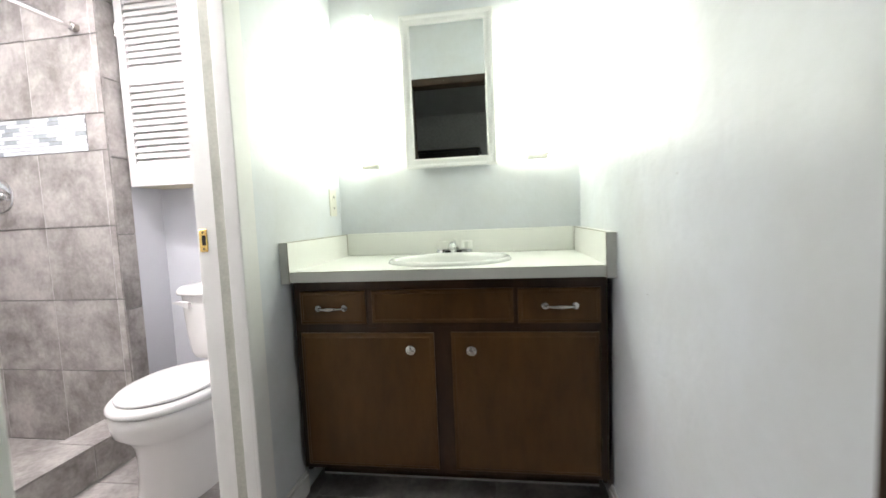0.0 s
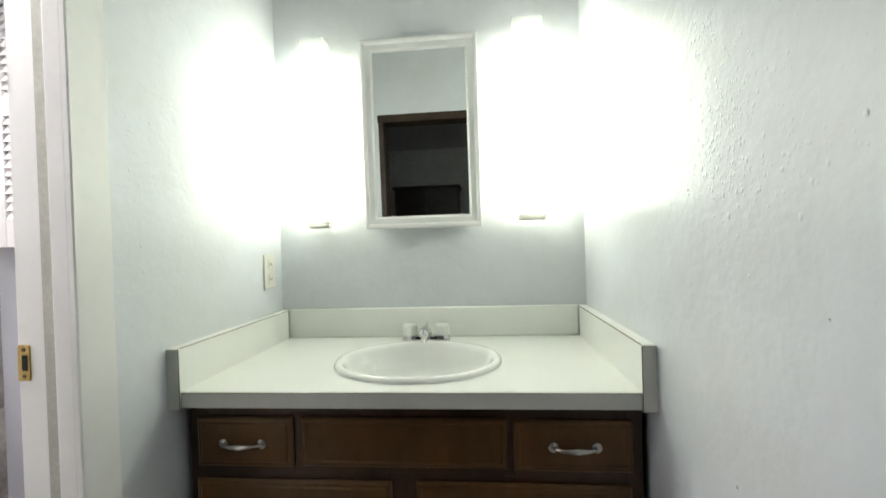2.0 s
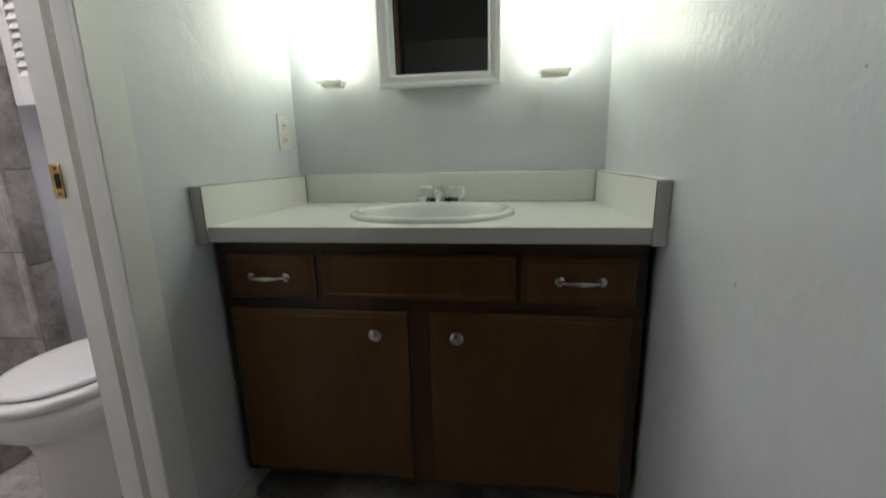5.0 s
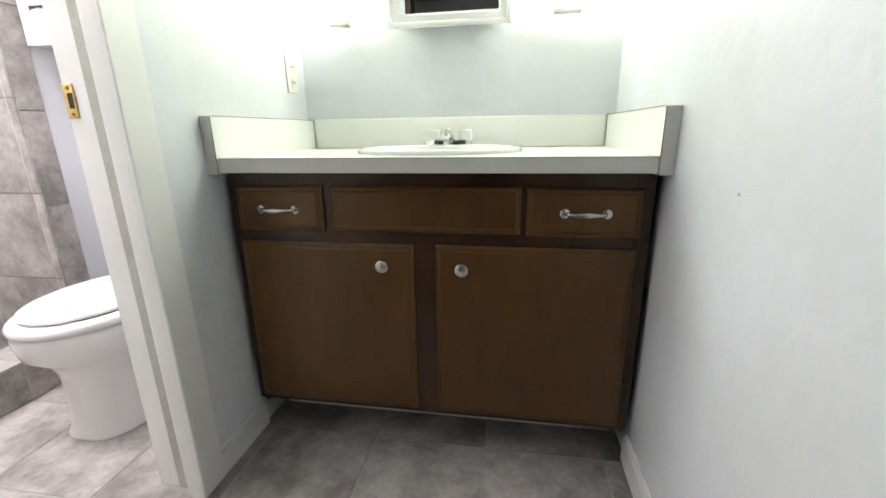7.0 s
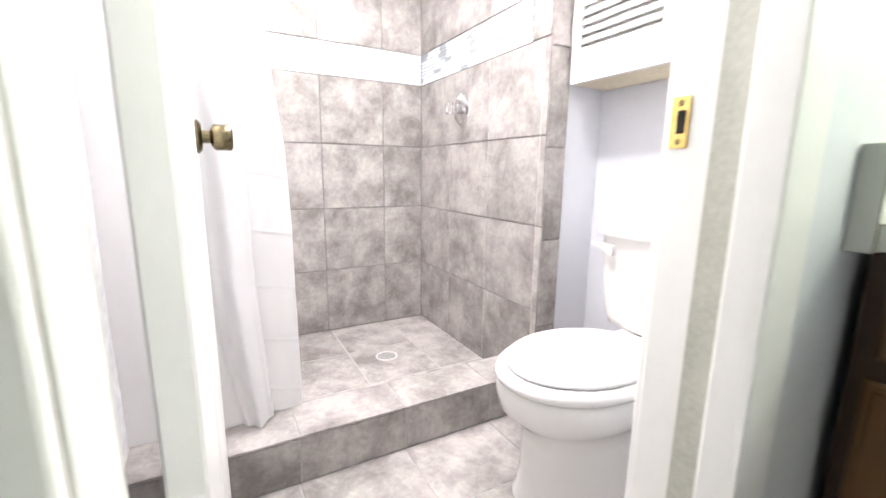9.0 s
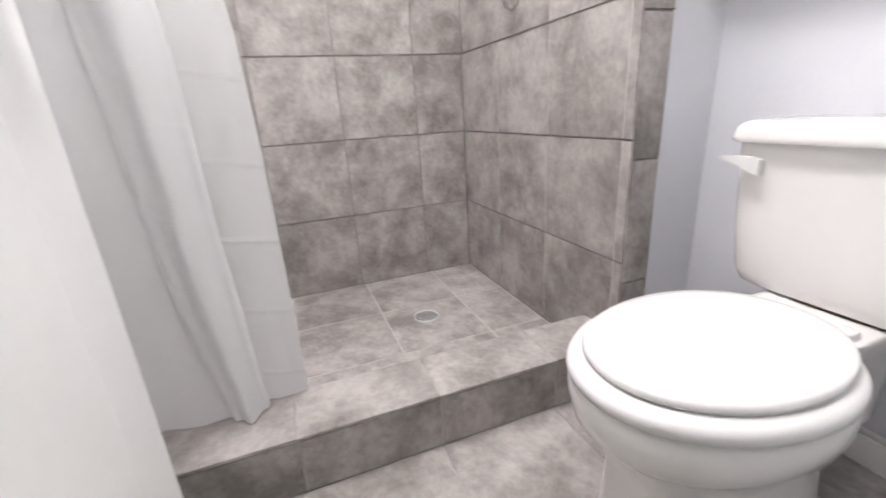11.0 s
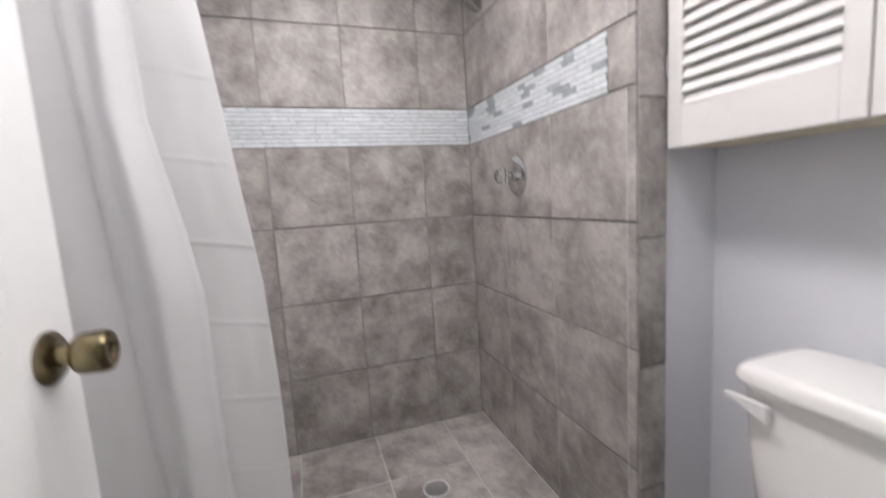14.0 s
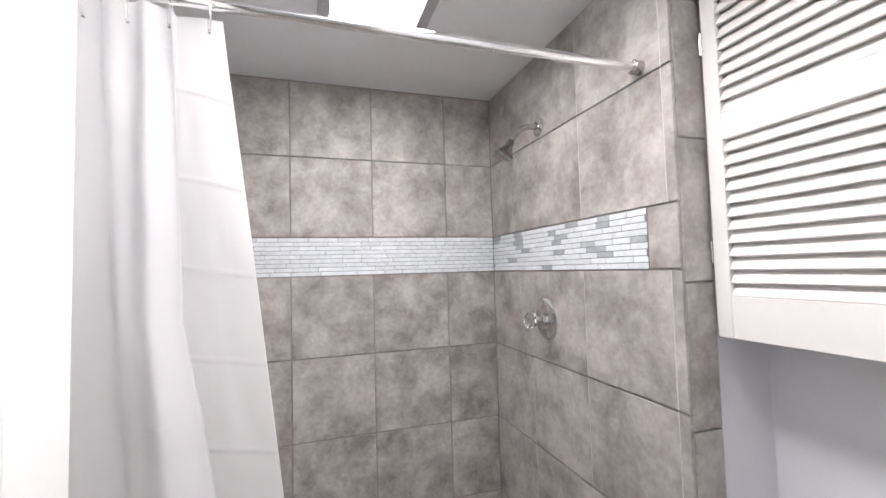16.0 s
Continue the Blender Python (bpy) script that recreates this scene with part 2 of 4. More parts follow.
def tube(points, radius, n=12):
    """A round bar along a line of points; radius a number or one per point."""
    pts = [Vector(p) for p in points]
    rad = radius if isinstance(radius, (list, tuple)) else [radius] * len(pts)
    levels, side = [], None
    for i, p in enumerate(pts):
        d = (pts[min(i + 1, len(pts) - 1)] - pts[max(i - 1, 0)]).normalized()
        side = d.orthogonal().normalized() if side is None else (side - d * side.dot(d)).normalized()
        up = d.cross(side)
        levels.append([p + (side * math.cos(2 * math.pi * k / n) + up * math.sin(2 * math.pi * k / n)) * rad[i] for k in range(n)])
    return rings(levels, n)


def structure(name, bm, material, label, category):
    return tagged(part(name, bm, material), label, category, "", "structure")


PIECES = {}


def piece(name, material, parent, x0, x1, y0, y1, z0, z1, bevel=0.0012):
    """A tile: its own object, on a mesh shared with all tiles of its size."""
    key = (name, material.name, round(x1 - x0, 3), round(y1 - y0, 3), round(z1 - z0, 3))
    if key not in PIECES:
        bm = box(-key[2] / 2, key[2] / 2, -key[3] / 2, key[3] / 2, -key[4] / 2, key[4] / 2, bevel)
        me = bpy.data.meshes.new(name)
        bm.to_mesh(me)
        bm.free()
        me.materials.append(material)
        PIECES[key] = me
    ob = new(name, PIECES[key])
    ob.parent = parent
    ob.location = Vector(((x0 + x1) / 2, (y0 + y1) / 2, (z0 + z1) / 2)) - place(parent)
    return ob


# ---- the plan ----
XL, XR, YB, YS = -0.757, 0.389, 1.98, 0.45      # vanity alcove
XP = -0.893                                     # bath side of the partition
XW, YT, XC = -2.80, 1.69, -1.727                # shower: back tile face, pipe wall tile face, tiled wall end
Y0 = 0.17                                       # south wall of the bath
ZC, ZB = 2.56, 2.262                            # ceilings
JN, JS, DOOR_H = 1.178, 0.520, 2.03              # toilet door opening

wall_back = structure("wall_back", box(-1.75, XR + 0.1, YB, YB + 0.1, 0, ZC), PAINT, "light blue-grey painted wall behind vanity", "wall")
wall_right = structure("wall_right", box(XR, XR + 0.1, YS, YB, 0, ZC), PAINT, "light blue-grey painted wall with lumpy patched plaster", "wall")
bm = box(XP, XL, JN + 0.02, YB, 0, ZC)
box(XP, XL, Y0, JS - 0.02, 0, ZC, bm=bm)
box(XP, XL, JS - 0.02, JN + 0.02, DOOR_H + 0.02, ZC, bm=bm)
wall_partition = structure("wall_partition", bm, PAINT, "painted partition wall with a doorway to the toilet room", "wall")
bm = box(-1.745, -1.737, 1.79, YB, 0, ZC)
wall_recess = structure("wall_recess", bm, PAINT_BATH, "short painted return wall beside the toilet", "wall")
wall_toilet = structure("wall_toilet", box(-1.737, XP, YB - 0.003, YB - 0.0005, 0, ZC), PAINT_BATH, "pale lilac-grey painted wall behind the toilet", "wall")
wall_shower_back = structure("wall_shower_back", box(XW - 0.11, XW - 0.0048, Y0, YT + 0.3, 0, ZC), GROUT_WALL, "grouted shower back wall with large stone-look tiles", "wall")
wall_shower_pipe = structure("wall_shower_pipe", box(XW - 0.004, -1.746, YT + 0.0048, YB + 0.1, 0, ZC), GROUT_WALL, "tiled shower wall with shower head and valve", "wall")
bm = box(-1.7459, XC - 0.0045, YT + 0.005, 1.79, 0, ZC)
wall_shower_end = structure("wall_shower_end", bm, GROUT_WALL, "narrow tiled end of the shower wall", "wall")
wall_bath_south = structure("wall_bath_south", box(XW - 0.11, XP, Y0 - 0.1, Y0, 0, ZC), PAINT_BATH, "plain painted wall behind the shower curtain", "wall")
AX0, AX1, AY0, AY1 = -2.345, -0.93, 0.872, 1.226   # ceiling light
levels = []
for a, b, c, d, z in ((XW - 0.002, XP, Y0, YB - 0.003, ZB), (AX0, AX1, AY0, AY1, ZB), (AX0, AX1, AY0, AY1, ZB + 0.1), (XW - 0.002, XP, Y0, YB - 0.003, ZB + 0.1), (XW - 0.002, XP, Y0, YB - 0.003, ZB)):
    levels.append([(a, c, z), (b, c, z), (b, d, z), (a, d, z)])
bm = rings(levels, 4, (False, False))
bmesh.ops.remove_doubles(bm, verts=bm.verts, dist=0.0001)
bmesh.ops.recalc_face_normals(bm, faces=bm.faces)
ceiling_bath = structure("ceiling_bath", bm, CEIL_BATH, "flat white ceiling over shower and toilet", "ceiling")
ceiling_vanity = structure("ceiling_vanity", box(XL - 0.17, XR + 0.1, YS - 0.12, YB + 0.1, ZC, ZC + 0.1), CEIL, "flat white ceiling over the vanity", "ceiling")

# brown-framed doorway to the dark bedroom
bm = box(XL - 0.17, -0.682, YS - 0.12, YS, 0, ZC)
box(-0.682, XR + 0.1, YS - 0.12, YS, 2.09, ZC, bm=bm)
wall_doorway = structure("wall_doorway", bm, PAINT, "painted wall round the brown-framed bedroom doorway", "wall")
bm = box(-0.698, -0.660, YS - 0.14, YS + 0.004, 0, 2.045, 0.004)
box(XR - 0.008, XR + 0.06, YS - 0.14, YS + 0.002, 0, 2.10, 0.004, bm=bm)
box(-0.702, XR - 0.009, YS - 0.142, YS + 0.008, 2.045, 2.10, 0.004, bm=bm)
trim_brown = structure("trim_brown_doorway", bm, BROWN, "dark brown wooden frame round the bedroom doorway", "door frame")

# bedroom seen in the mirror
floor_bedroom = structure("floor_bedroom", box(-2.6, 2.4, -3.4, YS - 0.06, -0.1, -0.002), CARPET, "dark carpet of the unlit bedroom", "floor")
bm = box(-2.7, -2.6, -3.4, YS - 0.12, 0, ZC)
box(2.4, 2.5, -3.4, YS - 0.12, 0, ZC, bm=bm)
box(-2.7, 2.5, -3.5, -3.4, 0, ZC, bm=bm)
box(-2.7, XL - 0.17, YS - 0.14, YS - 0.12, 0, ZC, bm=bm)
box(XR + 0.062, 2.5, YS - 0.14, YS - 0.12, 0, ZC, bm=bm)
structure("wall_bedroom", bm, BEDWALL, "grey bedroom walls in the dark", "wall")
structure("ceiling_bedroom", box(-2.7, 2.5, -3.5, YS - 0.121, ZC, ZC + 0.1), CEIL, "bedroom ceiling in the dark", "ceiling")

# ---- door frame of the toilet room ----
bm = box(XP - 0.010, XL + 0.002, JN, JN + 0.02, 0, DOOR_H, 0.002)
box(XP - 0.010, XL + 0.002, JS - 0.02, JS, 0, DOOR_H, 0.002, bm=bm)
box(XP - 0.010, XL + 0.002, JS - 0.02, JN + 0.02, DOOR_H, DOOR_H + 0.02, 0.002, bm=bm)
box(-0.792, -0.752, JN - 0.029, JN, 0, DOOR_H, 0.004, 2, bm=bm)
box(-0.842, -0.763, JS, JS + 0.012, 0, DOOR_H, 0.004, 2, bm=bm)
box(-0.792, -0.763, JS + 0.012, JN - 0.028, DOOR_H - 0.012, DOOR_H, 0.003, bm=bm)
door_frame = structure("trim_door_jamb", bm, TRIM, "white painted door jamb with stop strips", "door frame")


# thin dark strips laid along the edges of the stops
part("stop_gap", box(-0.7517, -0.7460, JN - 0.0282, JN - 0.020, 0.002, DOOR_H - 0.014), GAP_LINE, door_frame, "thin dark line along the stop")
part("stop_gap", box(-0.7625, -0.7585, JS + 0.001, JS + 0.009, 0.002, DOOR_H - 0.014), GAP_LINE, door_frame)
# thin strip added to give the darker olive band on the jamb
part("weather_strip", box(-0.842, -0.800, JN - 0.003, JN - 0.0002, 0.002, DOOR_H - 0.014, 0.001), STRIP, door_frame, "flat olive-grey strip beside the stop")


def casing(x, out, name, south, width):
    """Moulded casing round the opening, standing out from the wall at x."""
    bm = bmesh.new()
    steps = ((-0.010, width, 0.015),) if out > 0 else ((0.0225, width, 0.035),)
    for a, b, d in steps:
        x0, x1 = sorted((x, x + out * d))
        box(x0, x1, JN + (a - 0.019 if a < 0 else a), JN + b, 0, DOOR_H + a, 0.0025, bm=bm)
        box(x0, x1, max(JS - b - (0.02 if b == width else 0), south), max(JS - a, south + 0.002), 0, DOOR_H + a, 0.0025, bm=bm)
        box(x0, x1, max(JS - b, south), JN + b, DOOR_H + a, DOOR_H + b, 0.0025, bm=bm)
    return structure(name, bm, TRIM, "white moulded door casing with chipped edges", "door casing")


casing(XL, 1, "trim_casing_vanity", YS + 0.002, 0.054)
casing(XP, -1, "trim_casing_bath", Y0, 0.060)

strike = thing("strike_plate", (-0.887, JN - 0.001, 1.01), "bright brass strike plate screwed to the white jamb", "strike plate")
bm = box(-0.901, -0.874, JN - 0.003, JN, 0.973, 1.043, 0.001)
part("plate", bm, GOLD, strike)
part("latch_hole", box(-0.891, -0.879, JN - 0.0036, JN - 0.003, 0.993, 1.024), DARK, strike, "dark latch hole")
for z in (0.982, 1.034):
    part("screw", turned([(0, 0.0045), (0.0012, 0.0035)], (-0.887, JN - 0.003, z), (0, -1, 0), 10), BRASS, strike)


def baseboard(name, x0, x1, y0, y1, axis):
    bm = box(x0, x1, y0, y1, 0, 0.075, 0.002)
    if axis == "y-":
        box(x0, x1, y0 + 0.005, y1, 0.075, 0.09, 0.004, bm=bm)
    elif axis == "x+":
        box(x0, x1 - 0.005, y0, y1, 0.075, 0.09, 0.004, bm=bm)
    else:
        box(x0 + 0.005, x1, y0, y1, 0.075, 0.09, 0.004, bm=bm)
    return structure(name, bm, TRIM, "white painted wooden baseboard", "baseboard")


baseboard("baseboard_left", XL, XL + 0.014, JN + 0.047, 1.46, "x+")
baseboard("baseboard_right", XR - 0.014, XR, YS + 0.02, 1.46, "x-")
baseboard("baseboard_toilet", -1.735, XP - 0.001, YB - 0.018, YB - 0.004, "y-")
baseboard("baseboard_partition", XP - 0.014, XP, JN + 0.061, YB - 0.02, "x-")


# ---- toilet door: two tall upper panels, open against the curtain ----
door = tagged(new("door_1"), "white painted door with tall upper panels standing wide open", "door", "", "structure")
door.location = (-0.93, 0.55, 0.01)
DX0, DX1, DY0, DY1 = -1.558, -0.925, 0.540, 0.575
bm = bmesh.new()
RAILS = ((0.012, 1.125), (1.90, 2.015))
for x0, x1 in ((DX0, DX0 + 0.115), (DX1 - 0.115, DX1), ((DX0 + DX1) / 2 - 0.05, (DX0 + DX1) / 2 + 0.05)):
    box(x0, x1, DY0, DY1, 0.012, 2.015, 0.003, bm=bm)
for z0, z1 in RAILS:
    box(DX0 + 0.002, DX1 - 0.002, DY0 + 0.0008, DY1 - 0.0008, z0, z1, 0.003, bm=bm)
part("leaf", bm, DOOR, door)
for x0, x1 in ((DX0 + 0.115, (DX0 + DX1) / 2 - 0.05), ((DX0 + DX1) / 2 + 0.05, DX1 - 0.115)):
    for (a, z0), (z1, b) in zip(RAILS, RAILS[1:]):
        levels = []
        for inset, depth in ((0, 0.012), (0.012, 0.013), (0.032, 0.005)):
            levels.append([(x0 + inset, DY1 - depth, z0 + inset), (x1 - inset, DY1 - depth, z0 + inset), (x1 - inset, DY1 - depth, z1 - inset), (x0 + inset, DY1 - depth, z1 - inset)])
        bm = rings(levels, 4, (False, True))
        back = [[(x, DY0 + DY1 - y, z) for x, y, z in ring] for ring in levels]
        rings(back, 4, (False, True), bm)
        part("panel", bm, DOOR, door)
for side, y in ((1, DY1), (-1, DY0)):
    knob = part("knob", turned([(0, 0.033), (0.004, 0.033), (0.010, 0.026), (0.011, 0.013), (0.024, 0.012), (0.026, 0.018), (0.030, 0.0235), (0.034, 0.0255), (0.058, 0.0265), (0.063, 0.0245), (0.065, 0.020), (0.064, 0.013), (0.060, 0.010)], (-1.495, y, 1.0), (0, side, 0), 28), BRASS, door, "antique brass door knob", 40)
part("latch", box(DX0 - 0.008, DX0, 0.551, 0.564, 0.992, 1.008, 0.002), GOLD, door, "brass latch bolt")
for z in (0.22, 1.72):
    part("hinge", box(DX1 - 0.002, DX1 + 0.002, DY0 + 0.002, DY0 + 0.02, z, z + 0.085, 0.002), DOOR, door, "painted-over butt hinge")

# ---- vanity ----
van = thing("vanity_cabinet", (-0.18, 1.7, 0), "dark-stained wooden vanity cabinet with two drawers and two doors", "cabinet")
FY = 1.428
X0, X1 = -0.738, 0.371
bm = bmesh.new()
for x0, x1, z0, z1 in ((X0, -0.69, 0.122, 0.836), (0.332, X1, 0.122, 0.836), (-0.232, -0.142, 0.122, 0.665), (-0.462, -0.43, 0.66, 0.81), (0.052, 0.082, 0.66, 0.81)):
    box(x0, x1, FY, FY + 0.02, z0, z1, 0.0015, bm=bm)
for z0, z1 in ((0.122, 0.16), (0.64, 0.685), (0.79, 0.836)):
    box(X0 + 0.001, X1 - 0.001, FY + 0.0012, FY + 0.0188, z0, z1, 0.001, bm=bm)
part("face_frame", bm, WOOD_FRAME, van, "nearly black-brown face frame", 30)
bm = box(X0, X0 + 0.015, FY + 0.021, YB - 0.002, 0.10, 0.836)
box(X1 - 0.015, X1, FY + 0.021, YB - 0.002, 0.10, 0.836, bm=bm)
box(X0 + 0.016, X1 - 0.016, FY + 0.021, YB - 0.002, 0.123, 0.15, bm=bm)
box(X0 + 0.016, X1 - 0.016, FY + 0.03, FY + 0.034, 0.15, 0.80, bm=bm)
part("carcass", bm, WOOD_FRAME, van)
part("toe_kick", box(X0 + 0.001, X1 - 0.001, 1.583, 1.598, 0, 0.121), WOOD_FRAME, van)

part("caulk_line", box(X0 + 0.002, X1 - 0.002, 1.574, 1.5825, 0.0005, 0.007, 0.002), TRIM, van, "thin white caulk line at the floor")


def front(name, x0, x1, z0, z1, parent, proud=0.014):
    """A drawer or door front with a moulded edge."""
    levels = []
    for inset, d in ((0, 0.0), (0, 0.006), (0.005, 0.010), (0.012, 0.011), (0.016, proud)):
        levels.append([(x0 + inset, FY - d, z0 + inset), (x1 - inset, FY - d, z0 + inset), (x1 - inset, FY - d, z1 - inset), (x0 + inset, FY - d, z1 - inset)])
    return part(name, rings(levels, 4, (False, True)), WOOD, parent)


def pull(x, z, parent):
    """A bow handle with leaf-shaped feet and a swollen middle."""
    y = FY - 0.014
    h = part("handle", tube([(x - 0.046, y - 0.002, z), (x - 0.043, y - 0.012, z), (x - 0.03, y - 0.017, z - 0.001), (x, y - 0.019, z - 0.001), (x + 0.03, y - 0.017, z - 0.001), (x + 0.043, y - 0.012, z), (x + 0.046, y - 0.002, z)], [0.005, 0.0045, 0.0045, 0.008, 0.0045, 0.0045, 0.005], 12), STEEL, parent, "antique nickel bow handle", 60)
    for s in (-1, 1):
        part("foot", turned([(0, 0.012), (0.002, 0.012), (0.005, 0.007), (0.006, 0.0)], (x + s * 0.049, y, z), (0, -1, 0), 16), STEEL, h, "", 50)


def round_knob(x, z, parent):
    part("knob", turned([(0, 0.008), (0.010, 0.006), (0.013, 0.012), (0.017, 0.0175), (0.021, 0.0175), (0.0235, 0.014), (0.0245, 0.0)], (x, FY - 0.014, z), (0, -1, 0), 24), STEEL, parent, "round brushed nickel knob", 45)


d1 = front("drawer", -0.7126, -0.4631, 0.6766, 0.8003, van)
pull(-0.590, 0.737, d1)
front("false_front", -0.4418, 0.0611, 0.6797, 0.8003, van, 0.008)
d2 = front("drawer", 0.0753, 0.3471, 0.6766, 0.7983, van)
pull(0.215, 0.738, d2)
c1 = front("door", -0.7176, -0.2198, 0.1392, 0.6442, van)
round_knob(-0.300, 0.590, c1)
c2 = front("door", -0.1589, 0.343, 0.1392, 0.6462, van)
round_knob(-0.086, 0.588, c2)
for c, x in ((c1, -0.712), (c2, 0.344)):
    for z in (0.23, 0.55):
        part("hinge", turned([(0, 0.004), (0.05, 0.004)], (x, FY - 0.004, z), (0, 0, 1), 8), BRASS, c, "small dark hinge barrel", 40)

# ---- countertop with side and back splash ----
CZ0, CZ1, CY = 0.838, 0.876, 1.385
top = thing("countertop", (-0.18, 1.68, CZ0), "off-white laminate countertop with side and back splashes", "countertop")
SX, SY, SRX, SRY = -0.180, 1.640, 0.243, 0.205
cx0, cx1, cy0, cy1 = XL + 0.001, XR - 0.001, CY, YB - 0.001
angles = sorted([2 * math.pi * i / 64 for i in range(64)] + [math.atan2(y - SY, x - SX) % (2 * math.pi) for x in (cx0, cx1) for y in (cy0, cy1)])
inner, outer = [], []
for a in angles:
    c, s = math.cos(a), math.sin(a)
    inner.append((SX + c * (SRX - 0.02), SY + s * (SRY - 0.02)))
    k = min(((cx1 if c > 0 else cx0) - SX) / c if abs(c) > 1e-9 else 1e9, ((cy1 if s > 0 else cy0) - SY) / s if abs(s) > 1e-9 else 1e9)
    outer.append((SX + c * k, SY + s * k))
bm = rings([[(x, y, CZ0) for x, y in inner], [(x, y, CZ1) for x, y in inner], [(x, y, CZ1) for x, y in outer], [(x, y, CZ0) for x, y in outer]], caps=(False, False))
part("slab", bm, LAMINATE, top)
# thin facing that carries the painted shade of the counter's front
part("front_edge", box(cx0 + 0.033, cx1 - 0.033, CY - 0.003, CY - 0.0003, CZ0, CZ1 - 0.001, 0.0008), LAMINATE_SHADED, top, "front edge strip of the white laminate with its shade painted in")
part("backsplash", box(cx0 + 0.033, cx1 - 0.033, YB - 0.022, YB - 0.001, CZ1, 0.985, 0.006, 3), LAMINATE, top, "", 30)
for x0, x1 in ((cx0, cx0 + 0.032), (cx1 - 0.032, cx1)):
    s = part("side_splash", box(x0, x1, CY - 0.004, YB - 0.001, CZ0 - 0.004, 0.982, 0.0015), LAMINATE, top)
    part("end_strip", box(x0, x1, CY - 0.0065, CY - 0.0045, CZ0 - 0.004, 0.981, 0.0006), LAMINATE_SHADED, s, "end strip of the white laminate with its shade painted in")
    inner = x1 if x0 == cx0 else x0
    part("seam", box(inner - 0.0009, inner + 0.0009, CY - 0.0074, CY - 0.0066, CZ0 - 0.003, 0.980), SEAM, s, "thin brown laminate seam")
    part("seam", box(inner - 0.0011, inner + 0.0011, CY + 0.001, YB - 0.026, 0.9812, 0.9828), SEAM, s)
    part("seam", box(inner - 0.0012, inner + 0.0012, YB - 0.0245, YB - 0.0225, CZ1 + 0.0005, 0.983), SEAM, s)
part("seam", box(cx0 + 0.034, cx1 - 0.034, CY - 0.0037, CY - 0.0031, CZ1 - 0.0022, CZ1 - 0.0010), SEAM, top)

sink = thing("sink", (SX, SY, CZ1), "white oval drop-in sink with a raised rounded rim", "sink")
lv = [(1.0, 0.0005), (1.0, 0.006), (0.985, 0.012), (0.955, 0.015), (0.92, 0.014), (0.89, 0.008), (0.865, -0.004), (0.82, -0.04), (0.70, -0.09), (0.50, -0.118), (0.25, -0.13), (0.10, -0.133)]
part("basin", rings([oval(SX, SY, CZ1 + z, SRX * k, SRY * k, SRY * k, 2.05, 64) for k, z in lv], caps=(False, True)), SINK, sink, "", 60)
part("drain", turned([(0, 0.022), (0.003, 0.022), (0.004, 0.018), (0.002, 0.0)], (SX, SY, CZ1 - 0.133), (0, 0, 1), 20), CHROME, sink, "chrome drain ring", 40)

fau = thing("faucet", (SX - 0.005, 1.868, CZ1), "chrome two-handle faucet with clear acrylic knobs", "faucet")
fx, fy, fz = SX - 0.005, 1.868, CZ1 + 0.001
part("base", rings([oval(fx, fy, fz + z, 0.083 * k, 0.027 * k, 0.027 * k, 4) for z, k in ((0, 1), (0.004, 1.0), (0.022, 0.97), (0.027, 0.92), (0.028, 0.8))]), CHROME, fau, "", 40)
part("spout", tube([(fx, fy + 0.006, fz + 0.016), (fx, fy - 0.002, fz + 0.036), (fx, fy - 0.020, fz + 0.046), (fx, fy - 0.045, fz + 0.047), (fx, fy - 0.066, fz + 0.044), (fx, fy - 0.076, fz + 0.043), (fx, fy - 0.081, fz + 0.0425)], [0.022, 0.020, 0.0175, 0.0165, 0.0175, 0.013, 0.004], 20), CHROME, fau, "", 60)
part("aerator", turned([(0, 0.0105), (0.016, 0.0105), (0.017, 0.008)], (fx, fy - 0.062, fz + 0.032), (0, 0, -1), 16), CHROME, fau, "", 40)
part("lift_rod", tube([(fx, fy + 0.016, fz + 0.018), (fx, fy + 0.018, fz + 0.062), (fx, fy + 0.018, fz + 0.068)], [0.0025, 0.0025, 0.005], 8), CHROME, fau, "", 50)
for s in (-1, 1):
    part("stem", turned([(0, 0.023), (0.005, 0.022), (0.007, 0.014)], (fx + s * 0.056, fy, fz + 0.015), (0, 0, 1), 20), CHROME, fau, "", 40)
    part("acrylic_knob", turned([(0, 0.018), (0.004, 0.024), (0.010, 0.0265), (0.036, 0.0265), (0.042, 0.022), (0.043, 0.0)], (fx + s * 0.056, fy, fz + 0.0225), (0, 0, 1), 10), ACRYLIC_FOG, fau, "clear faceted acrylic knob")

# ---- mirror cabinet ----
mir = thing("mirror_cabinet", (-0.186, YB, 1.63), "white framed mirror cabinet hung between two wall lights", "mirror")
MX0, MX1, MZ0, MZ1, MY = -0.404, 0.021, 1.281, 1.963, 1.918
part("body", box(MX0 + 0.02, MX1 - 0.02, MY + 0.0165, YB - 0.012, MZ0 + 0.02, MZ1 - 0.02, 0.002), TRIM, mir)
levels = []
for inset, d in ((0.0, 0.012), (0.0, 0.002), (0.004, 0.0), (0.012, 0.001), (0.018, 0.006), (0.036, 0.006), (0.040, 0.010), (0.044, 0.0125)):
    levels.append([(MX0 + inset, MY + d, MZ0 + inset), (MX1 - inset, MY + d, MZ0 + inset), (MX1 - inset, MY + d, MZ1 - inset), (MX0 + inset, MY + d, MZ1 - inset)])
part("frame", rings(levels, 4, (False, False)), TRIM, mir)
part("glass", box(MX0 + 0.04, MX1 - 0.04, MY + 0.0125, MY + 0.0145, MZ0 + 0.04, MZ1 - 0.04), MIRROR, mir, "silvered mirror glass")
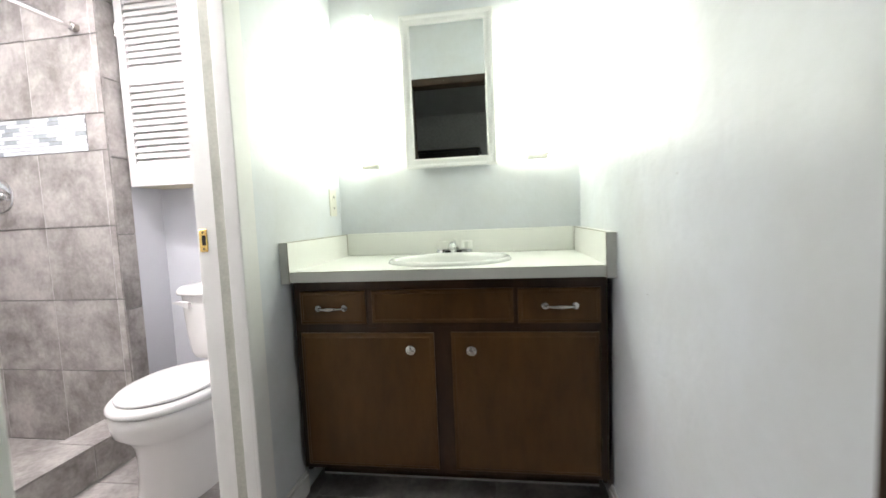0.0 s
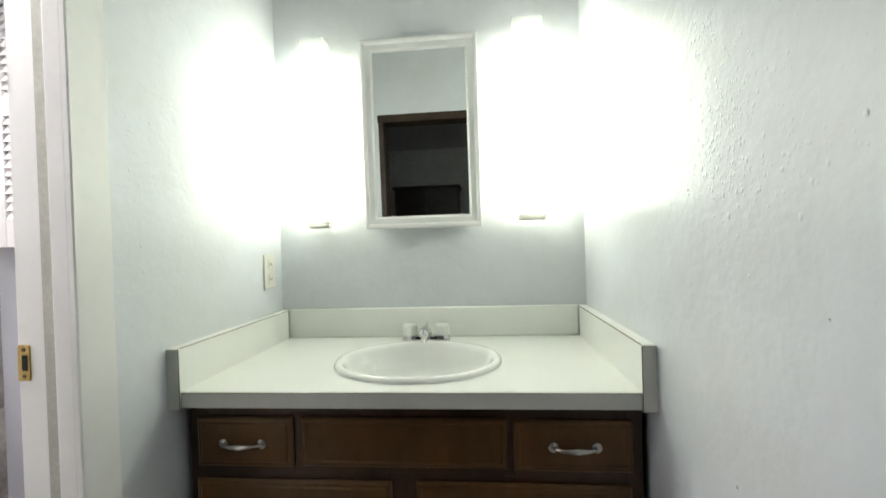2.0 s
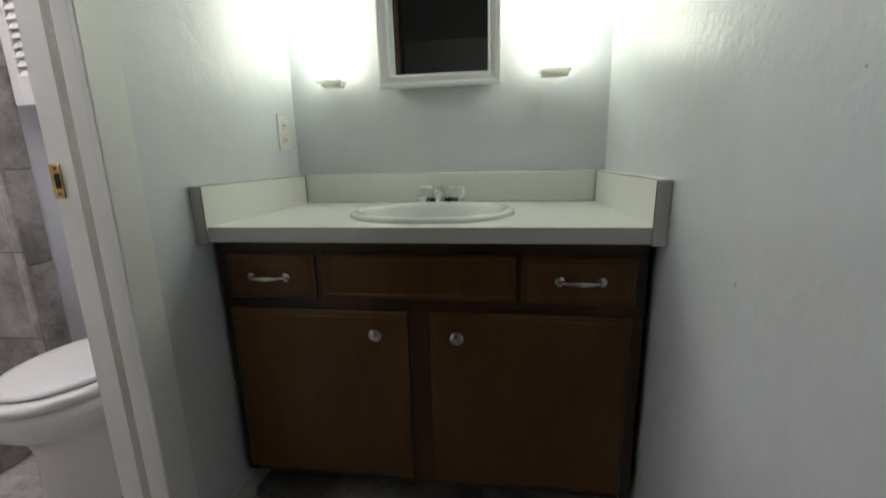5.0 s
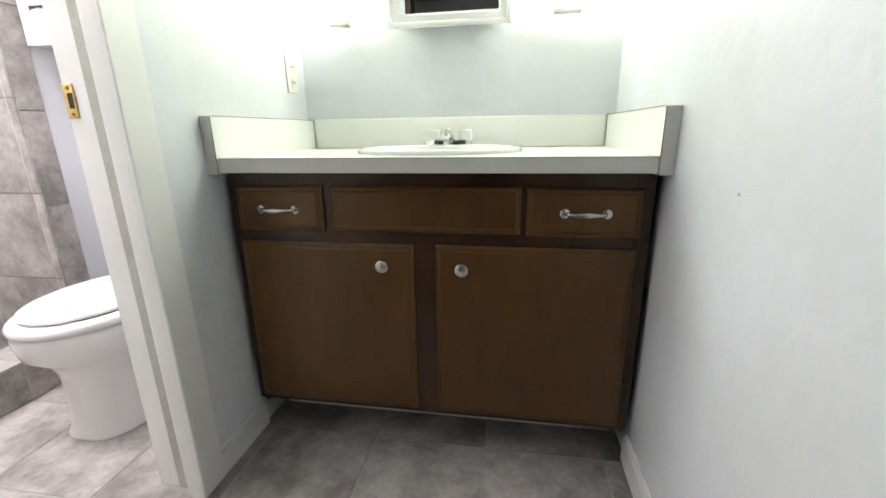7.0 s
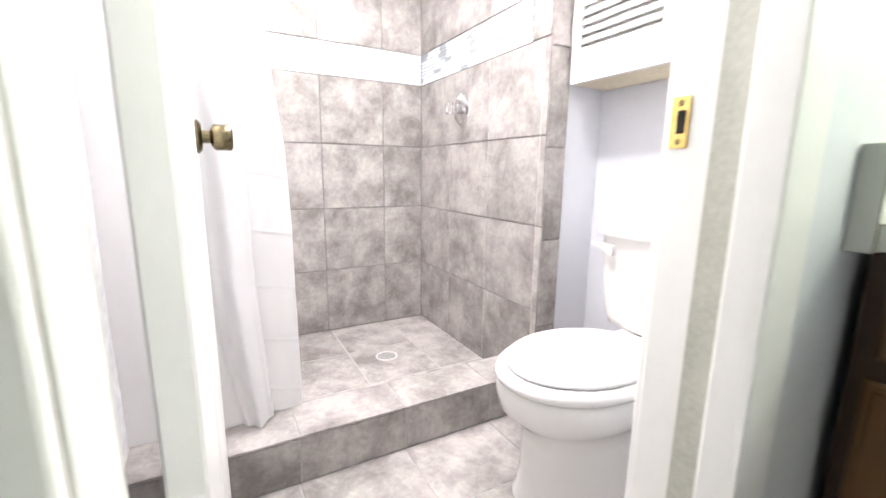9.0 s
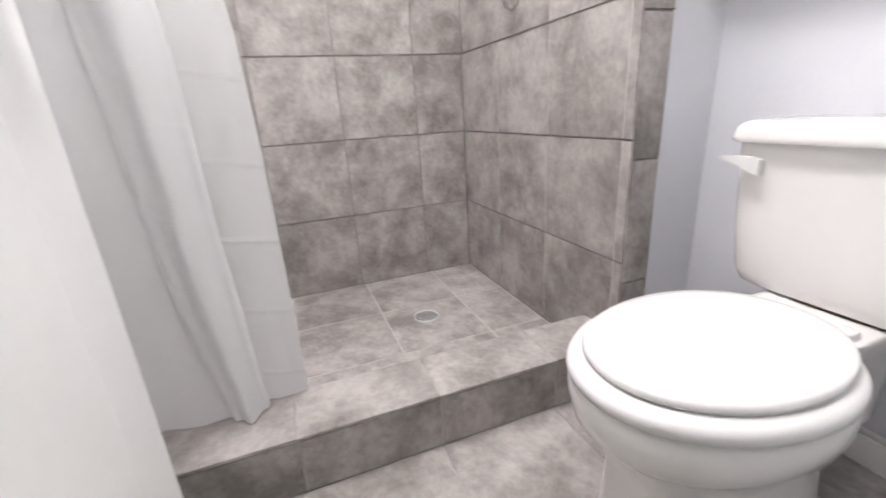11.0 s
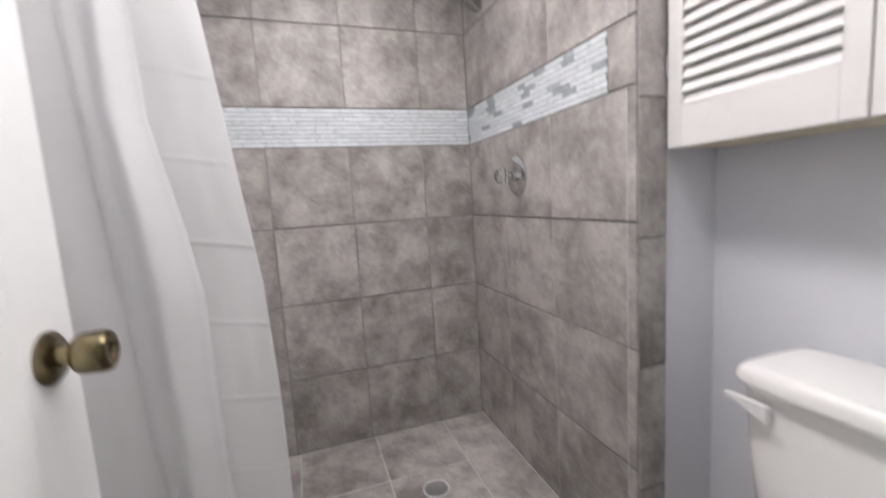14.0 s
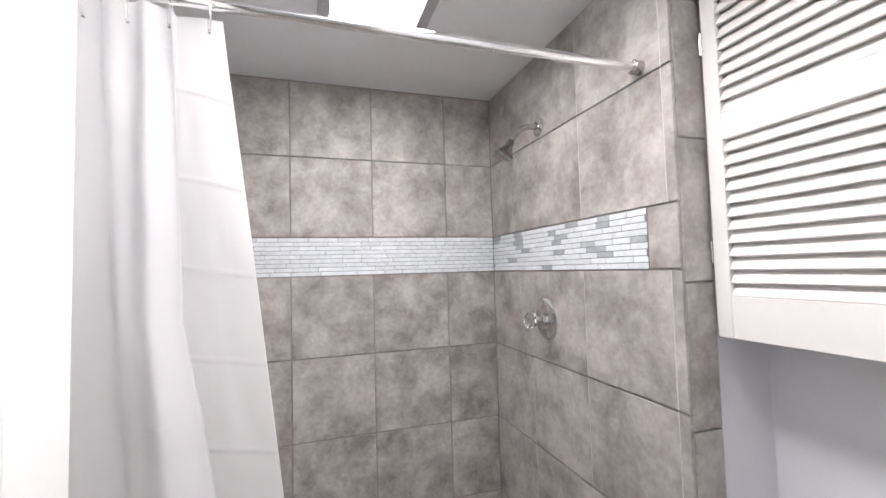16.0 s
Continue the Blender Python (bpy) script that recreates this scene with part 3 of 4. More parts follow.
mir.rotation_euler = (radians(1.25), 0, 0)


def sconce(x, z0, z1, w, label):
    s = thing("wall_sconce", (x, YB, (z0 + z1) / 2), label, "wall light", "vanity lights")
    part("backplate", box(x - 0.018, x + 0.018, YB - 0.041, YB - 0.001, z0 + 0.02, z1 - 0.03, 0.004), TRIM, s)
    d0, d1 = YB - 0.098, YB - 0.040
    part("lit_glass", box(x - w + 0.003, x + w - 0.003, d0 + 0.003, d1 - 0.003, z0 + 0.035, z1 - 0.060, 0.012, 3), LAMP, s, "glowing frosted glass", 50)
    for z0_, z1_ in ((z1 - 0.059, z1), (z0 + 0.006, z0 + 0.034)):
        levels = []
        for k, z in ((0, z0_), (0, z1_), (0.003, z1_), (0.003, z0_), (0, z0_)):
            levels.append([(x - w + k, d0 + k, z), (x + w - k, d0 + k, z), (x + w - k, d1 - k, z), (x - w + k, d1 - k, z)])
        part("glass_sleeve", rings(levels, 4, (False, False)), FROST, s, "frosted glass sleeve end")
    part("holder", box(x - w + 0.012, x + w - 0.004, d0 + 0.012, d1 - 0.008, z0 - 0.008, z0 + 0.022, 0.004, 2), OUTLET, s, "small cream bottom holder")


sconce(-0.572, 1.297, 1.968, 0.046, "tall frosted glass wall light, lit, beside a mirror")
sconce(0.192, 1.300, 1.986, 0.053, "tall frosted glass wall light, lit, mounted slightly higher")

# ---- outlet ----
outl = thing("wall_outlet", (XL, 1.882, 1.137), "off-white double wall outlet above the counter", "outlet")
part("plate", box(XL + 0.0005, XL + 0.006, 1.844, 1.920, 1.075, 1.199, 0.002), OUTLET, outl)
for z in (1.111, 1.163):
    r = part("receptacle", rings([oval(0, 0, d, 0.017, 0.0145, 0.0145, 3, 20) for d in (0, 0.002)]), OUTLET, outl)
    r.matrix_basis = Matrix.Translation(Vector((XL + 0.006, 1.882, z)) - place(outl)) @ Euler((0, radians(90), 0)).to_matrix().to_4x4()
    r.data.transform(Matrix.Translation(place(outl)))
    for y in (-0.006, 0.006):
        part("slot", box(XL + 0.0082, XL + 0.0088, 1.882 + y - 0.0012, 1.882 + y + 0.0012, z - 0.005, z + 0.005), DARK, outl)

for y, z, r in ((1.104, 0.833, 0.0026), (0.985, 1.66, 0.0026), (1.23, 1.30, 0.0018), (0.93, 1.12, 0.0016)):
    nh = thing("nail_hole", (XR, y, z), "small dark nail hole in painted wall", "nail hole", "nail holes")
    part("dent", turned([(0, r), (0.0006, r), (0.0008, r * 0.6), (0.0002, 0.0)], (XR - 0.0001, y, z), (-1, 0, 0), 10), NAIL, nh)


def lumps(wall, spots, x, out, seed):
    """Beads of old plaster under the paint, in patches, as one rough skin on the wall."""
    r = random.Random(seed)
    bm = bmesh.new()
    for cy, cz, sy, sz, n in spots:
        for _ in range(n):
            y, z = r.gauss(cy, sy), r.gauss(cz, sz)
            rad = min(0.0042, 0.0013 + r.expovariate(1 / 0.0008))
            tall = rad * r.uniform(0.8, 1.5)
            high = rad * r.uniform(0.08, 0.20)
            turn = r.uniform(-0.5, 0.5)
            levels = []
            for k, h in ((1.0, -0.0002), (0.8, 0.55), (0.45, 0.9), (0.1, 1.0)):
                ring = []
                for a in range(9):
                    b = 2 * math.pi * a / 9
                    p, q = math.cos(b) * rad * k, math.sin(b) * tall * k
                    ring.append((x + out * (h * high if h > 0 else h), y + p * math.cos(turn) - q * math.sin(turn), z + p * math.sin(turn) + q * math.cos(turn)))
                levels.append(ring)
            rings(levels, 9, (False, True), bm)
    ob = part("plaster_lumps", bm, wall.data.materials[0], wall, "painted-over beads of old plaster", 60)
    return tagged(ob, kind="stuff")


lumps(wall_right, ((1.167, 1.549, 0.026, 0.020, 80), (1.11, 1.429, 0.035, 0.032, 130), (1.12, 1.37, 0.036, 0.022, 130), (1.122, 1.317, 0.042, 0.022, 130), (0.96, 1.319, 0.03, 0.03, 45), (0.88, 1.318, 0.02, 0.05, 12), (1.066, 1.427, 0.08, 0.07, 90), (1.084, 1.289, 0.06, 0.02, 60), (1.13, 1.40, 0.10, 0.12, 60)), XR, -1, 5)
lumps(wall_partition, ((1.28, 1.50, 0.035, 0.06, 70), (1.26, 1.62, 0.03, 0.08, 50), (1.45, 1.50, 0.12, 0.2, 40)), XL, 1, 6)

# ---- toilet ----
toi = thing("toilet", (-1.283, 1.6, 0), "white two-piece toilet with closed lid", "toilet")
TX = -1.283
BX = -1.294
prof = [(0.0, 1.545, 0.134, 0.250, 0.225, 3), (0.012, 1.545, 0.134, 0.250, 0.225, 3), (0.03, 1.545, 0.127, 0.240, 0.215, 2.9), (0.10, 1.545, 0.124, 0.234, 0.21, 2.8), (0.20, 1.54, 0.124, 0.230, 0.20, 2.7), (0.24, 1.535, 0.132, 0.236, 0.20, 2.5), (0.275, 1.525, 0.154, 0.256, 0.19, 2.3), (0.31, 1.495, 0.180, 0.266, 0.21, 2.1), (0.35, 1.481, 0.190, 0.263, 0.224, 2.05), (0.376, 1.480, 0.191, 0.262, 0.226, 2.05), (0.386, 1.480, 0.184, 0.254, 0.220, 2.05)]
part("bowl", rings([oval(BX, cy, z, rx, f, b, n) for z, cy, rx, f, b, n in prof]), PORCELAIN, toi, "", 60)
bm = rings([oval(BX - 0.002, 1.80, z, rx, ry, 0.14, 6) for z, rx, ry in ((0.16, 0.075, 0.12), (0.30, 0.083, 0.13), (0.36, 0.096, 0.145), (0.398, 0.106, 0.152), (0.410, 0.107, 0.152), (0.414, 0.103, 0.148))])
part("deck", bm, PORCELAIN, toi, "", 50)
part("seat", rings([oval(BX, 1.478, z, 0.194 * k, 0.265 * k, 0.228 * k, 2.03, 64) for z, k in ((0.3865, 0.93), (0.388, 0.965), (0.393, 0.99), (0.401, 1.0), (0.408, 0.998), (0.414, 0.985), (0.4185, 0.962), (0.421, 0.925))]), SEAT, toi, "white plastic seat", 60)
part("lid", rings([oval(BX, 1.482, z, 0.172 * k, 0.240 * k, 0.222 * k, 2.03, 64) for z, k in ((0.424, 0.97), (0.426, 0.995), (0.431, 1.0), (0.437, 0.992), (0.440, 0.97), (0.443, 0.85), (0.445, 0.5), (0.4455, 0.1))]), SEAT, toi, "closed white plastic lid", 60)
# shade between seat and lid, put in as a near-black sheet
part("seat_shadow_gap", rings([oval(BX, 1.482, z, 0.163, 0.230, 0.212, 2.03) for z in (0.4205, 0.4245)]), DARK, toi, "dark sheet standing in for shade between seat and lid")
for s in (-1, 1):
    part("hinge", rings([oval(TX - 0.008 + s * 0.07, 1.705, z, 0.02 * k, 0.022 * k, 0.022 * k, 4, 20) for z, k in ((0.404, 1), (0.421, 1), (0.427, 0.85), (0.429, 0.5))]), SEAT, toi, "", 40)
part("hinge_bar", box(TX - 0.088, TX + 0.072, 1.699, 1.714, 0.4145, 0.430, 0.004, 2), SEAT, toi, "", 40)
tk = [(0.4165, 0.172, 0.075), (0.424, 0.189, 0.088), (0.45, 0.203, 0.094), (0.55, 0.216, 0.100), (0.733, 0.227, 0.107)]
part("gasket", rings([oval(TX, 1.850, z, 0.085, 0.072, 0.07, 5, 32) for z in (0.4142, 0.4168)]), mat("old_gasket", (0.20, 0.15, 0.09), 0.7, dark=(0.14, 0.10, 0.06), scale=20), toi, "yellowed gasket under the tank")
tank = part("tank", rings([oval(TX + 0.002, 1.858, z, rx, ry, 0.10, 6.5, 64) for z, rx, ry in tk]), PORCELAIN, toi, "", 50)
part("tank_lid", rings([oval(TX, 1.855, z, 0.235 * k, 0.125 * k, 0.112 * min(1, k * 1.03), 6.5, 64) for z, k in ((0.7335, 0.985), (0.737, 1.0), (0.744, 1.0), (0.755, 0.990), (0.764, 0.968), (0.771, 0.93), (0.775, 0.88), (0.7765, 0.82))]), PORCELAIN, toi, "", 50)
levels = [[(x, 1.729, z1), (x, 1.743, z1), (x, 1.743, z0), (x, 1.729, z0)] for x, z0, z1 in ((-1.516, 0.6985, 0.702), (-1.505, 0.695, 0.704), (-1.475, 0.688, 0.705), (-1.445, 0.675, 0.704), (-1.430, 0.668, 0.702), (-1.428, 0.671, 0.699))]
lever = part("flush_lever", rings(levels, 4), SEAT, tank, "white wedge-shaped flush lever", 40)
part("lever_pivot", turned([(0, 0.011), (0.014, 0.011)], (-1.443, 1.7425, 0.688), (0, 1, 0), 16), SEAT, tank, "", 40)
st = part("sticker", rings([oval(0, 0, d, 0.022, 0.013, 0.013, 2, 24) for d in (0, 0.001)]), TEAL, tank, "small teal oval sticker")
st.data.transform(Matrix.Translation(place(tank)))
st.matrix_basis = Matrix.Translation(Vector((TX + 0.2255, 1.845, 0.65)) - place(tank)) @ Euler((0, radians(86), 0)).to_matrix().to_4x4()
for s in (-1, 1):
    part("floor_bolt_cap", turned([(0, 0.014), (0.012, 0.013), (0.02, 0.006), (0.021, 0)], (TX + s * 0.135, 1.60, 0.0), (0, 0, 1), 16), SEAT, toi, "", 50)

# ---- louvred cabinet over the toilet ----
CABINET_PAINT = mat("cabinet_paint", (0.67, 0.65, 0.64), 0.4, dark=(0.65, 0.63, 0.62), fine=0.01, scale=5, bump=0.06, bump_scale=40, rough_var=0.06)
lin = thing("louvred_cabinet", (-1.32, 1.88, 1.254), "white painted wall cabinet with louvred doors above the toilet", "cabinet")
LY, LX0, LX1, LZ0, LZ1, LM = 1.776, -1.715, XP - 0.001, 1.254, ZB - 0.004, -1.318
part("bottom_panel", box(LX0 + 0.001, LX1 - 0.001, LY + 0.0215, YB - 0.005, LZ0 + 0.0005, LZ0 + 0.0055), mat("bare_cream_board", (0.62, 0.56, 0.42), 0.6, dark=(0.56, 0.50, 0.37), scale=7), lin, "unpainted cream underside")
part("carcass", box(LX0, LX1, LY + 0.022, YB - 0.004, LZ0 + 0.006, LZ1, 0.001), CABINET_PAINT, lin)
for x0, x1 in ((LX0, LM - 0.0015), (LM + 0.0015, LX1)):
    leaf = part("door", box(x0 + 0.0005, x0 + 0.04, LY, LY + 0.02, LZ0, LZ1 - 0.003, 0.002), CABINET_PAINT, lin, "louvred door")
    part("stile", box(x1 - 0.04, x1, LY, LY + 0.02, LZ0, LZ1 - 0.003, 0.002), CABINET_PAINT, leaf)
    for z0, z1 in ((LZ0, LZ0 + 0.098), (1.722, 1.785), (LZ1 - 0.075, LZ1 - 0.003)):
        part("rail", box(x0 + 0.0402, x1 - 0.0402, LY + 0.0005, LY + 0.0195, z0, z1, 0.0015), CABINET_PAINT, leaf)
    for a, b in ((LZ0 + 0.098, 1.722), (1.785, LZ1 - 0.075)):
        n = round((b - a) / 0.031)
        for i in range(n):
            z = a + (i + 0.5) * (b - a) / n
            me_key = ("slat", round(x1 - x0, 3))
            if me_key not in PIECES:
                w = (x1 - x0) / 2 - 0.040
                bm = box(-w, w, -0.0175, 0.0175, -0.0028, 0.0028, 0.0015)
                bmesh.ops.rotate(bm, verts=bm.verts, matrix=Euler((radians(60), 0, 0)).to_matrix())
                me = bpy.data.meshes.new("slat")
                bm.to_mesh(me)
                bm.free()
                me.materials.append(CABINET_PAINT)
                PIECES[me_key] = me
            o = new("slat", PIECES[me_key])
            o.parent = leaf
            o.location = Vector(((x0 + x1) / 2, LY + 0.011, z)) - place(leaf)
    kx = x1 - 0.035 if x0 == LX0 else x0 + 0.035
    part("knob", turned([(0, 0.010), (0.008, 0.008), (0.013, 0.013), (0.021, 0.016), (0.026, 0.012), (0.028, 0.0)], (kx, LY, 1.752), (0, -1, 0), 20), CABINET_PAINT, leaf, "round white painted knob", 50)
    if x0 == LX0:
        for z in (1.43, 1.95):
            part("hinge", turned([(0, 0.004), (0.055, 0.004)], (x0 - 0.004, LY + 0.004, z), (0, 0, 1), 8), STEEL, leaf, "small painted-over hinge barrel", 40)

# ---- shower fittings ----
sh = thing("overhead_shower", (-2.345, YT, 1.97), "chrome shower head on a bent arm", "shower")
part("flange", turned([(0, 0.035), (0.004, 0.035), (0.010, 0.024), (0.012, 0.014)], (-2.345, YT, 1.975), (0, -1, 0), 24), CHROME, sh, "", 40)
ARM = [(-2.345, YT - 0.008, 1.975), (-2.345, YT - 0.05, 1.972), (-2.345, YT - 0.085, 1.955), (-2.345, YT - 0.11, 1.925), (-2.345, YT - 0.12, 1.905)]
part("arm", tube(ARM, 0.0120, 14), CHROME, sh, "", 60)
part("head", turned([(0, 0.012), (0.012, 0.014), (0.02, 0.014), (0.035, 0.02), (0.06, 0.034), (0.068, 0.035), (0.07, 0.03), (0.069, 0.0)], (-2.345, YT - 0.118, 1.912), (0, -0.5, -0.86), 28), mat("worn_dark_chrome", (0.34, 0.33, 0.32), 0.18, 1.0, dark=(0.24, 0.23, 0.22), scale=25), sh, "", 40)

va = thing("shower_valve", (-2.34, YT, 1.24), "round chrome shower valve with clear acrylic knob", "shower valve")
part("plate", turned([(0, 0.077), (0.003, 0.077), (0.007, 0.07), (0.009, 0.03), (0.010, 0.0)], (-2.335, YT - 0.0005, 1.236), (0, -1, 0), 40), CHROME, va, "", 40)
part("stem", turned([(0, 0.024), (0.02, 0.022), (0.022, 0.014), (0.04, 0.013)], (-2.335, YT - 0.009, 1.236), (0, -1, 0), 20), CHROME, va, "", 40)
part("acrylic_knob", turned([(0, 0.014), (0.004, 0.024), (0.014, 0.03), (0.034, 0.03), (0.04, 0.024), (0.041, 0.0)], (-2.335, YT - 0.048, 1.236), (0, -1, 0), 10), ACRYLIC, va, "clear faceted knob")

# ---- ceiling light ----
cl = thing("ceiling_light", (-1.75, 1.05, ZB), "long flush ceiling light with a bright white lens", "ceiling light")
FRAME = mat("grey_frame_paint", (0.36, 0.36, 0.37), 0.5, dark=(0.33, 0.33, 0.34), scale=6)
bm = bmesh.new()
for a, b, c, d in ((AX0 - 0.002, AX1 + 0.002, AY0 - 0.002, AY0 + 0.036), (AX0 - 0.002, AX1 + 0.002, AY1 - 0.036, AY1 + 0.002), (AX0 - 0.002, AX0 + 0.036, AY0 + 0.036, AY1 - 0.036), (AX1 - 0.036, AX1 + 0.002, AY0 + 0.036, AY1 - 0.036)):
    box(a, b, c, d, ZB - 0.006, ZB - 0.0005, 0.002, bm=bm)
for a, b, c, d in ((AX0 + 0.030, AX1 - 0.030, AY0 + 0.030, AY0 + 0.0355), (AX0 + 0.030, AX1 - 0.030, AY1 - 0.0355, AY1 - 0.030), (AX0 + 0.030, AX0 + 0.0355, AY0 + 0.036, AY1 - 0.036), (AX1 - 0.0355, AX1 - 0.030, AY0 + 0.036, AY1 - 0.036)):
    box(a, b, c, d, ZB - 0.0003, ZB + 0.07, bm=bm)
part("frame", bm, FRAME, cl, "grey painted frame and recess")
part("housing", box(AX0 + 0.004, AX1 - 0.004, AY0 + 0.004, AY1 - 0.004, ZB + 0.071, ZB + 0.095), FRAME, cl)
part("lens", box(AX0 + 0.0365, AX1 - 0.0365, AY0 + 0.0365, AY1 - 0.0365, ZB + 0.048, ZB + 0.056, 0.002), PANEL, cl, "glowing white lens")

# ---- curtain rod, rings, curtain, liner ----
RX, RZ = -1.825, 1.958
rod = thing("shower_rod", (RX, 0.9, RZ), "polished chrome shower curtain rod with grey end caps", "curtain rod")
part("tube", turned([(0, 0.0125), (YT - Y0 - 0.02, 0.0125)], (RX, Y0 + 0.01, RZ), (0, 1, 0), 20), ROD, rod, "", 40)
for y, s in ((YT - 0.0005, -1), (Y0 + 0.0005, 1)):
    part("end_cap", turned([(0, 0.019), (0.025, 0.019), (0.028, 0.016)], (RX, y, RZ), (0, s, 0), 20), STEEL, rod, "grey plastic end cap", 40)


def between(table, z):
    """The value at height z of a short table of (height, value), from the top down."""
    for (z1, a), (z0, b) in zip(table, table[1:]):
        if z >= z0:
            k = min(1.0, max(0.0, (z1 - z) / (z1 - z0)))
            return a + (b - a) * k * k * (3 - 2 * k) if len(table) < 3 else a + (b - a) * k
    return table[-1][1]


FOLD_A = ((1.95, 0.488), (1.39, 0.515), (1.06, 0.538), (0.85, 0.550), (0.45, 0.575), (0.16, 0.625))
FOLD_B = ((1.95, 0.590), (1.35, 0.610), (1.13, 0.650), (1.0, 0.668), (0.60, 0.674), (0.16, 0.700))
FREE_EDGE = ((1.95, 0.680), (1.83, 0.693), (1.48, 0.735), (1.0, 0.788), (0.76, 0.797), (0.16, 0.800))
cur = thing("shower_curtain", (RX, 0.5, 0.16), "white vinyl shower curtain pushed aside with packing creases", "shower curtain")
bm = bmesh.new()
grid = []
NU, NV, CT, CB = 170, 420, 1.940, 0.162
for j in range(NV + 1):
    v = j / NV
    z = CT + (CB - CT) * v
    ya, yb, ye = between(FOLD_A, z), between(FOLD_B, z), between(FREE_EDGE, z)
    swell = 0.010 + 0.040 * min(1, v / 0.5)
    row = []
    for i in range(NU + 1):
        u = i / NU
        if u < 0.4:
            w = u / 0.4
            y = 0.20 + (ya - 0.20) * w
            x = -0.018 + 0.010 * math.sin(2 * math.pi * (2.4 * w + 0.1) + 0.8 * v) * (1 - 0.6 * w)
        elif u < 0.7:
            w = (u - 0.4) / 0.3
            y = ya + (yb + 0.008 - ya) * w
            x = -0.018 + swell * math.sin(math.pi * w) ** 0.75 + 0.010 * math.sin(2 * math.pi * (1.9 * w + 0.3 * v))
        elif u < 0.76:
            w = (u - 0.7) / 0.06
            y = yb + 0.008 - 0.022 * w * min(1, v / 0.3)
            x = -0.018 - 0.026 * w
        else:
            w = (u - 0.76) / 0.24
            y0 = yb + 0.008 - 0.022 * min(1, v / 0.3)
            y = y0 + (ye - y0) * w
            x = -0.044 + 0.012 * math.sin(math.pi * w * 0.8)
        x += 0.011 * v ** 5 * math.sin(2 * math.pi * 2.6 * u + 1.1) * (1 - u * 0.4)
        x += 0.009 * noise.noise((u * 5, v * 6, 3.0)) + 0.005 * noise.noise((u * 9, v * 3, 5.0)) + 0.003 * noise.noise((u * 14, v * 16, 8.0))
        if u > 0.45:
            h = (CT - z) / 0.172 + 0.22 * math.sin(3 * u) + (0.35 if u < 0.73 else 0)
            amount = (1.0 if u > 0.76 else 0.65 * (0.5 + 0.5 * math.sin(17 * u + 2.3 * round(h)))) * (0.5 + 0.5 * abs(math.sin(1.7 * round(h))))
            x += 0.0040 * amount * math.exp(-(((h - round(h)) * 0.172) / 0.0032) ** 2)
        hem = 0.010 * math.sin(9 * u + 1) * v ** 12
        row.append(bm.verts.new((RX + 0.012 + x, y, z + max(0, hem))))
    grid.append(row)
for r0, r1 in zip(grid, grid[1:]):
    for i in range(NU):
        bm.faces.new((r0[i], r0[i + 1], r1[i + 1], r1[i]))
sheet = part("sheet", bm, CURTAIN, cur, "", 180)
thick = sheet.modifiers.new("thickness", "SOLIDIFY")
thick.thickness = 0.0012
for i in range(6):
    y = 0.335 + i * 0.066
    rg = thing("curtain_ring", (RX, y, RZ), "clear plastic shower curtain ring on rod", "curtain ring", "curtain rings")
    part("ring", tube([(RX + 0.02 * math.sin(a) + 0.012 * (1 - math.cos(a)) / 2, y + 0.004 * math.sin(a), RZ - 0.024 + 0.040 * math.cos(a)) for a in [2 * math.pi * k / 20 for k in range(21)]], 0.0022, 8), ACRYLIC, rg)

# ---- wardrobe in the dark bedroom ----
wd = thing("wardrobe", (-0.75, -2.7, 0), "tall dark wooden wardrobe in the unlit bedroom", "wardrobe")
part("body", box(-1.2, -0.28, -3.1, -2.5, 0.06, 1.84, 0.006), BLACKWOOD, wd)
part("top", box(-1.23, -0.25, -3.12, -2.47, 1.84, 1.88, 0.01, 2), BLACKWOOD, wd)
for x0, x1 in ((-1.19, -0.745), (-0.735, -0.29)):
    part("door", box(x0, x1, -2.5, -2.48, 0.10, 1.82, 0.004), BLACKWOOD, wd)
part("plinth", box(-1.18, -0.30, -3.08, -2.53, 0, 0.06), BLACKWOOD, wd)

# ---- drain ----
dr = thing("shower_drain", (-2.335, 1.28, 0.03), "round chrome shower drain with slotted grate", "drain")
DZ = 0.0305
part("ring", turned([(0, 0.053), (0.003, 0.052), (0.0042, 0.048), (0.002, 0.0455)], (-2.335, 1.28, DZ), (0, 0, 1), 32, (False, False)), SATIN, dr, "", 40)
part("sump", turned([(0, 0.046), (0.0012, 0.045)], (-2.335, 1.28, DZ), (0, 0, 1), 32), DARK, dr, "dark drain opening")
for i in range(7):
    o = (i - 3) * 0.0125
    h = math.sqrt(0.046 ** 2 - o ** 2)
    part("bar", box(-2.335 + o - 0.0018, -2.335 + o + 0.0018, 1.28 - h, 1.28 + h, DZ + 0.0013, DZ + 0.003), SATIN, dr)

# ---- floors, curb and tiles ----
P = 0.345
G = 0.0029
T = 0.009


def cells(lo, hi, at, pitch=P):
    """Cuts of lo..hi at the joints at + k * pitch."""
    k = math.ceil((lo - at) / pitch + 1e-6)
    cuts = [lo]
    while at + k * pitch < hi - 0.012:
        if at + k * pitch > lo + 0.012:
            cuts.append(at + k * pitch)
        k += 1
    return list(zip(cuts, cuts[1:] + [hi]))


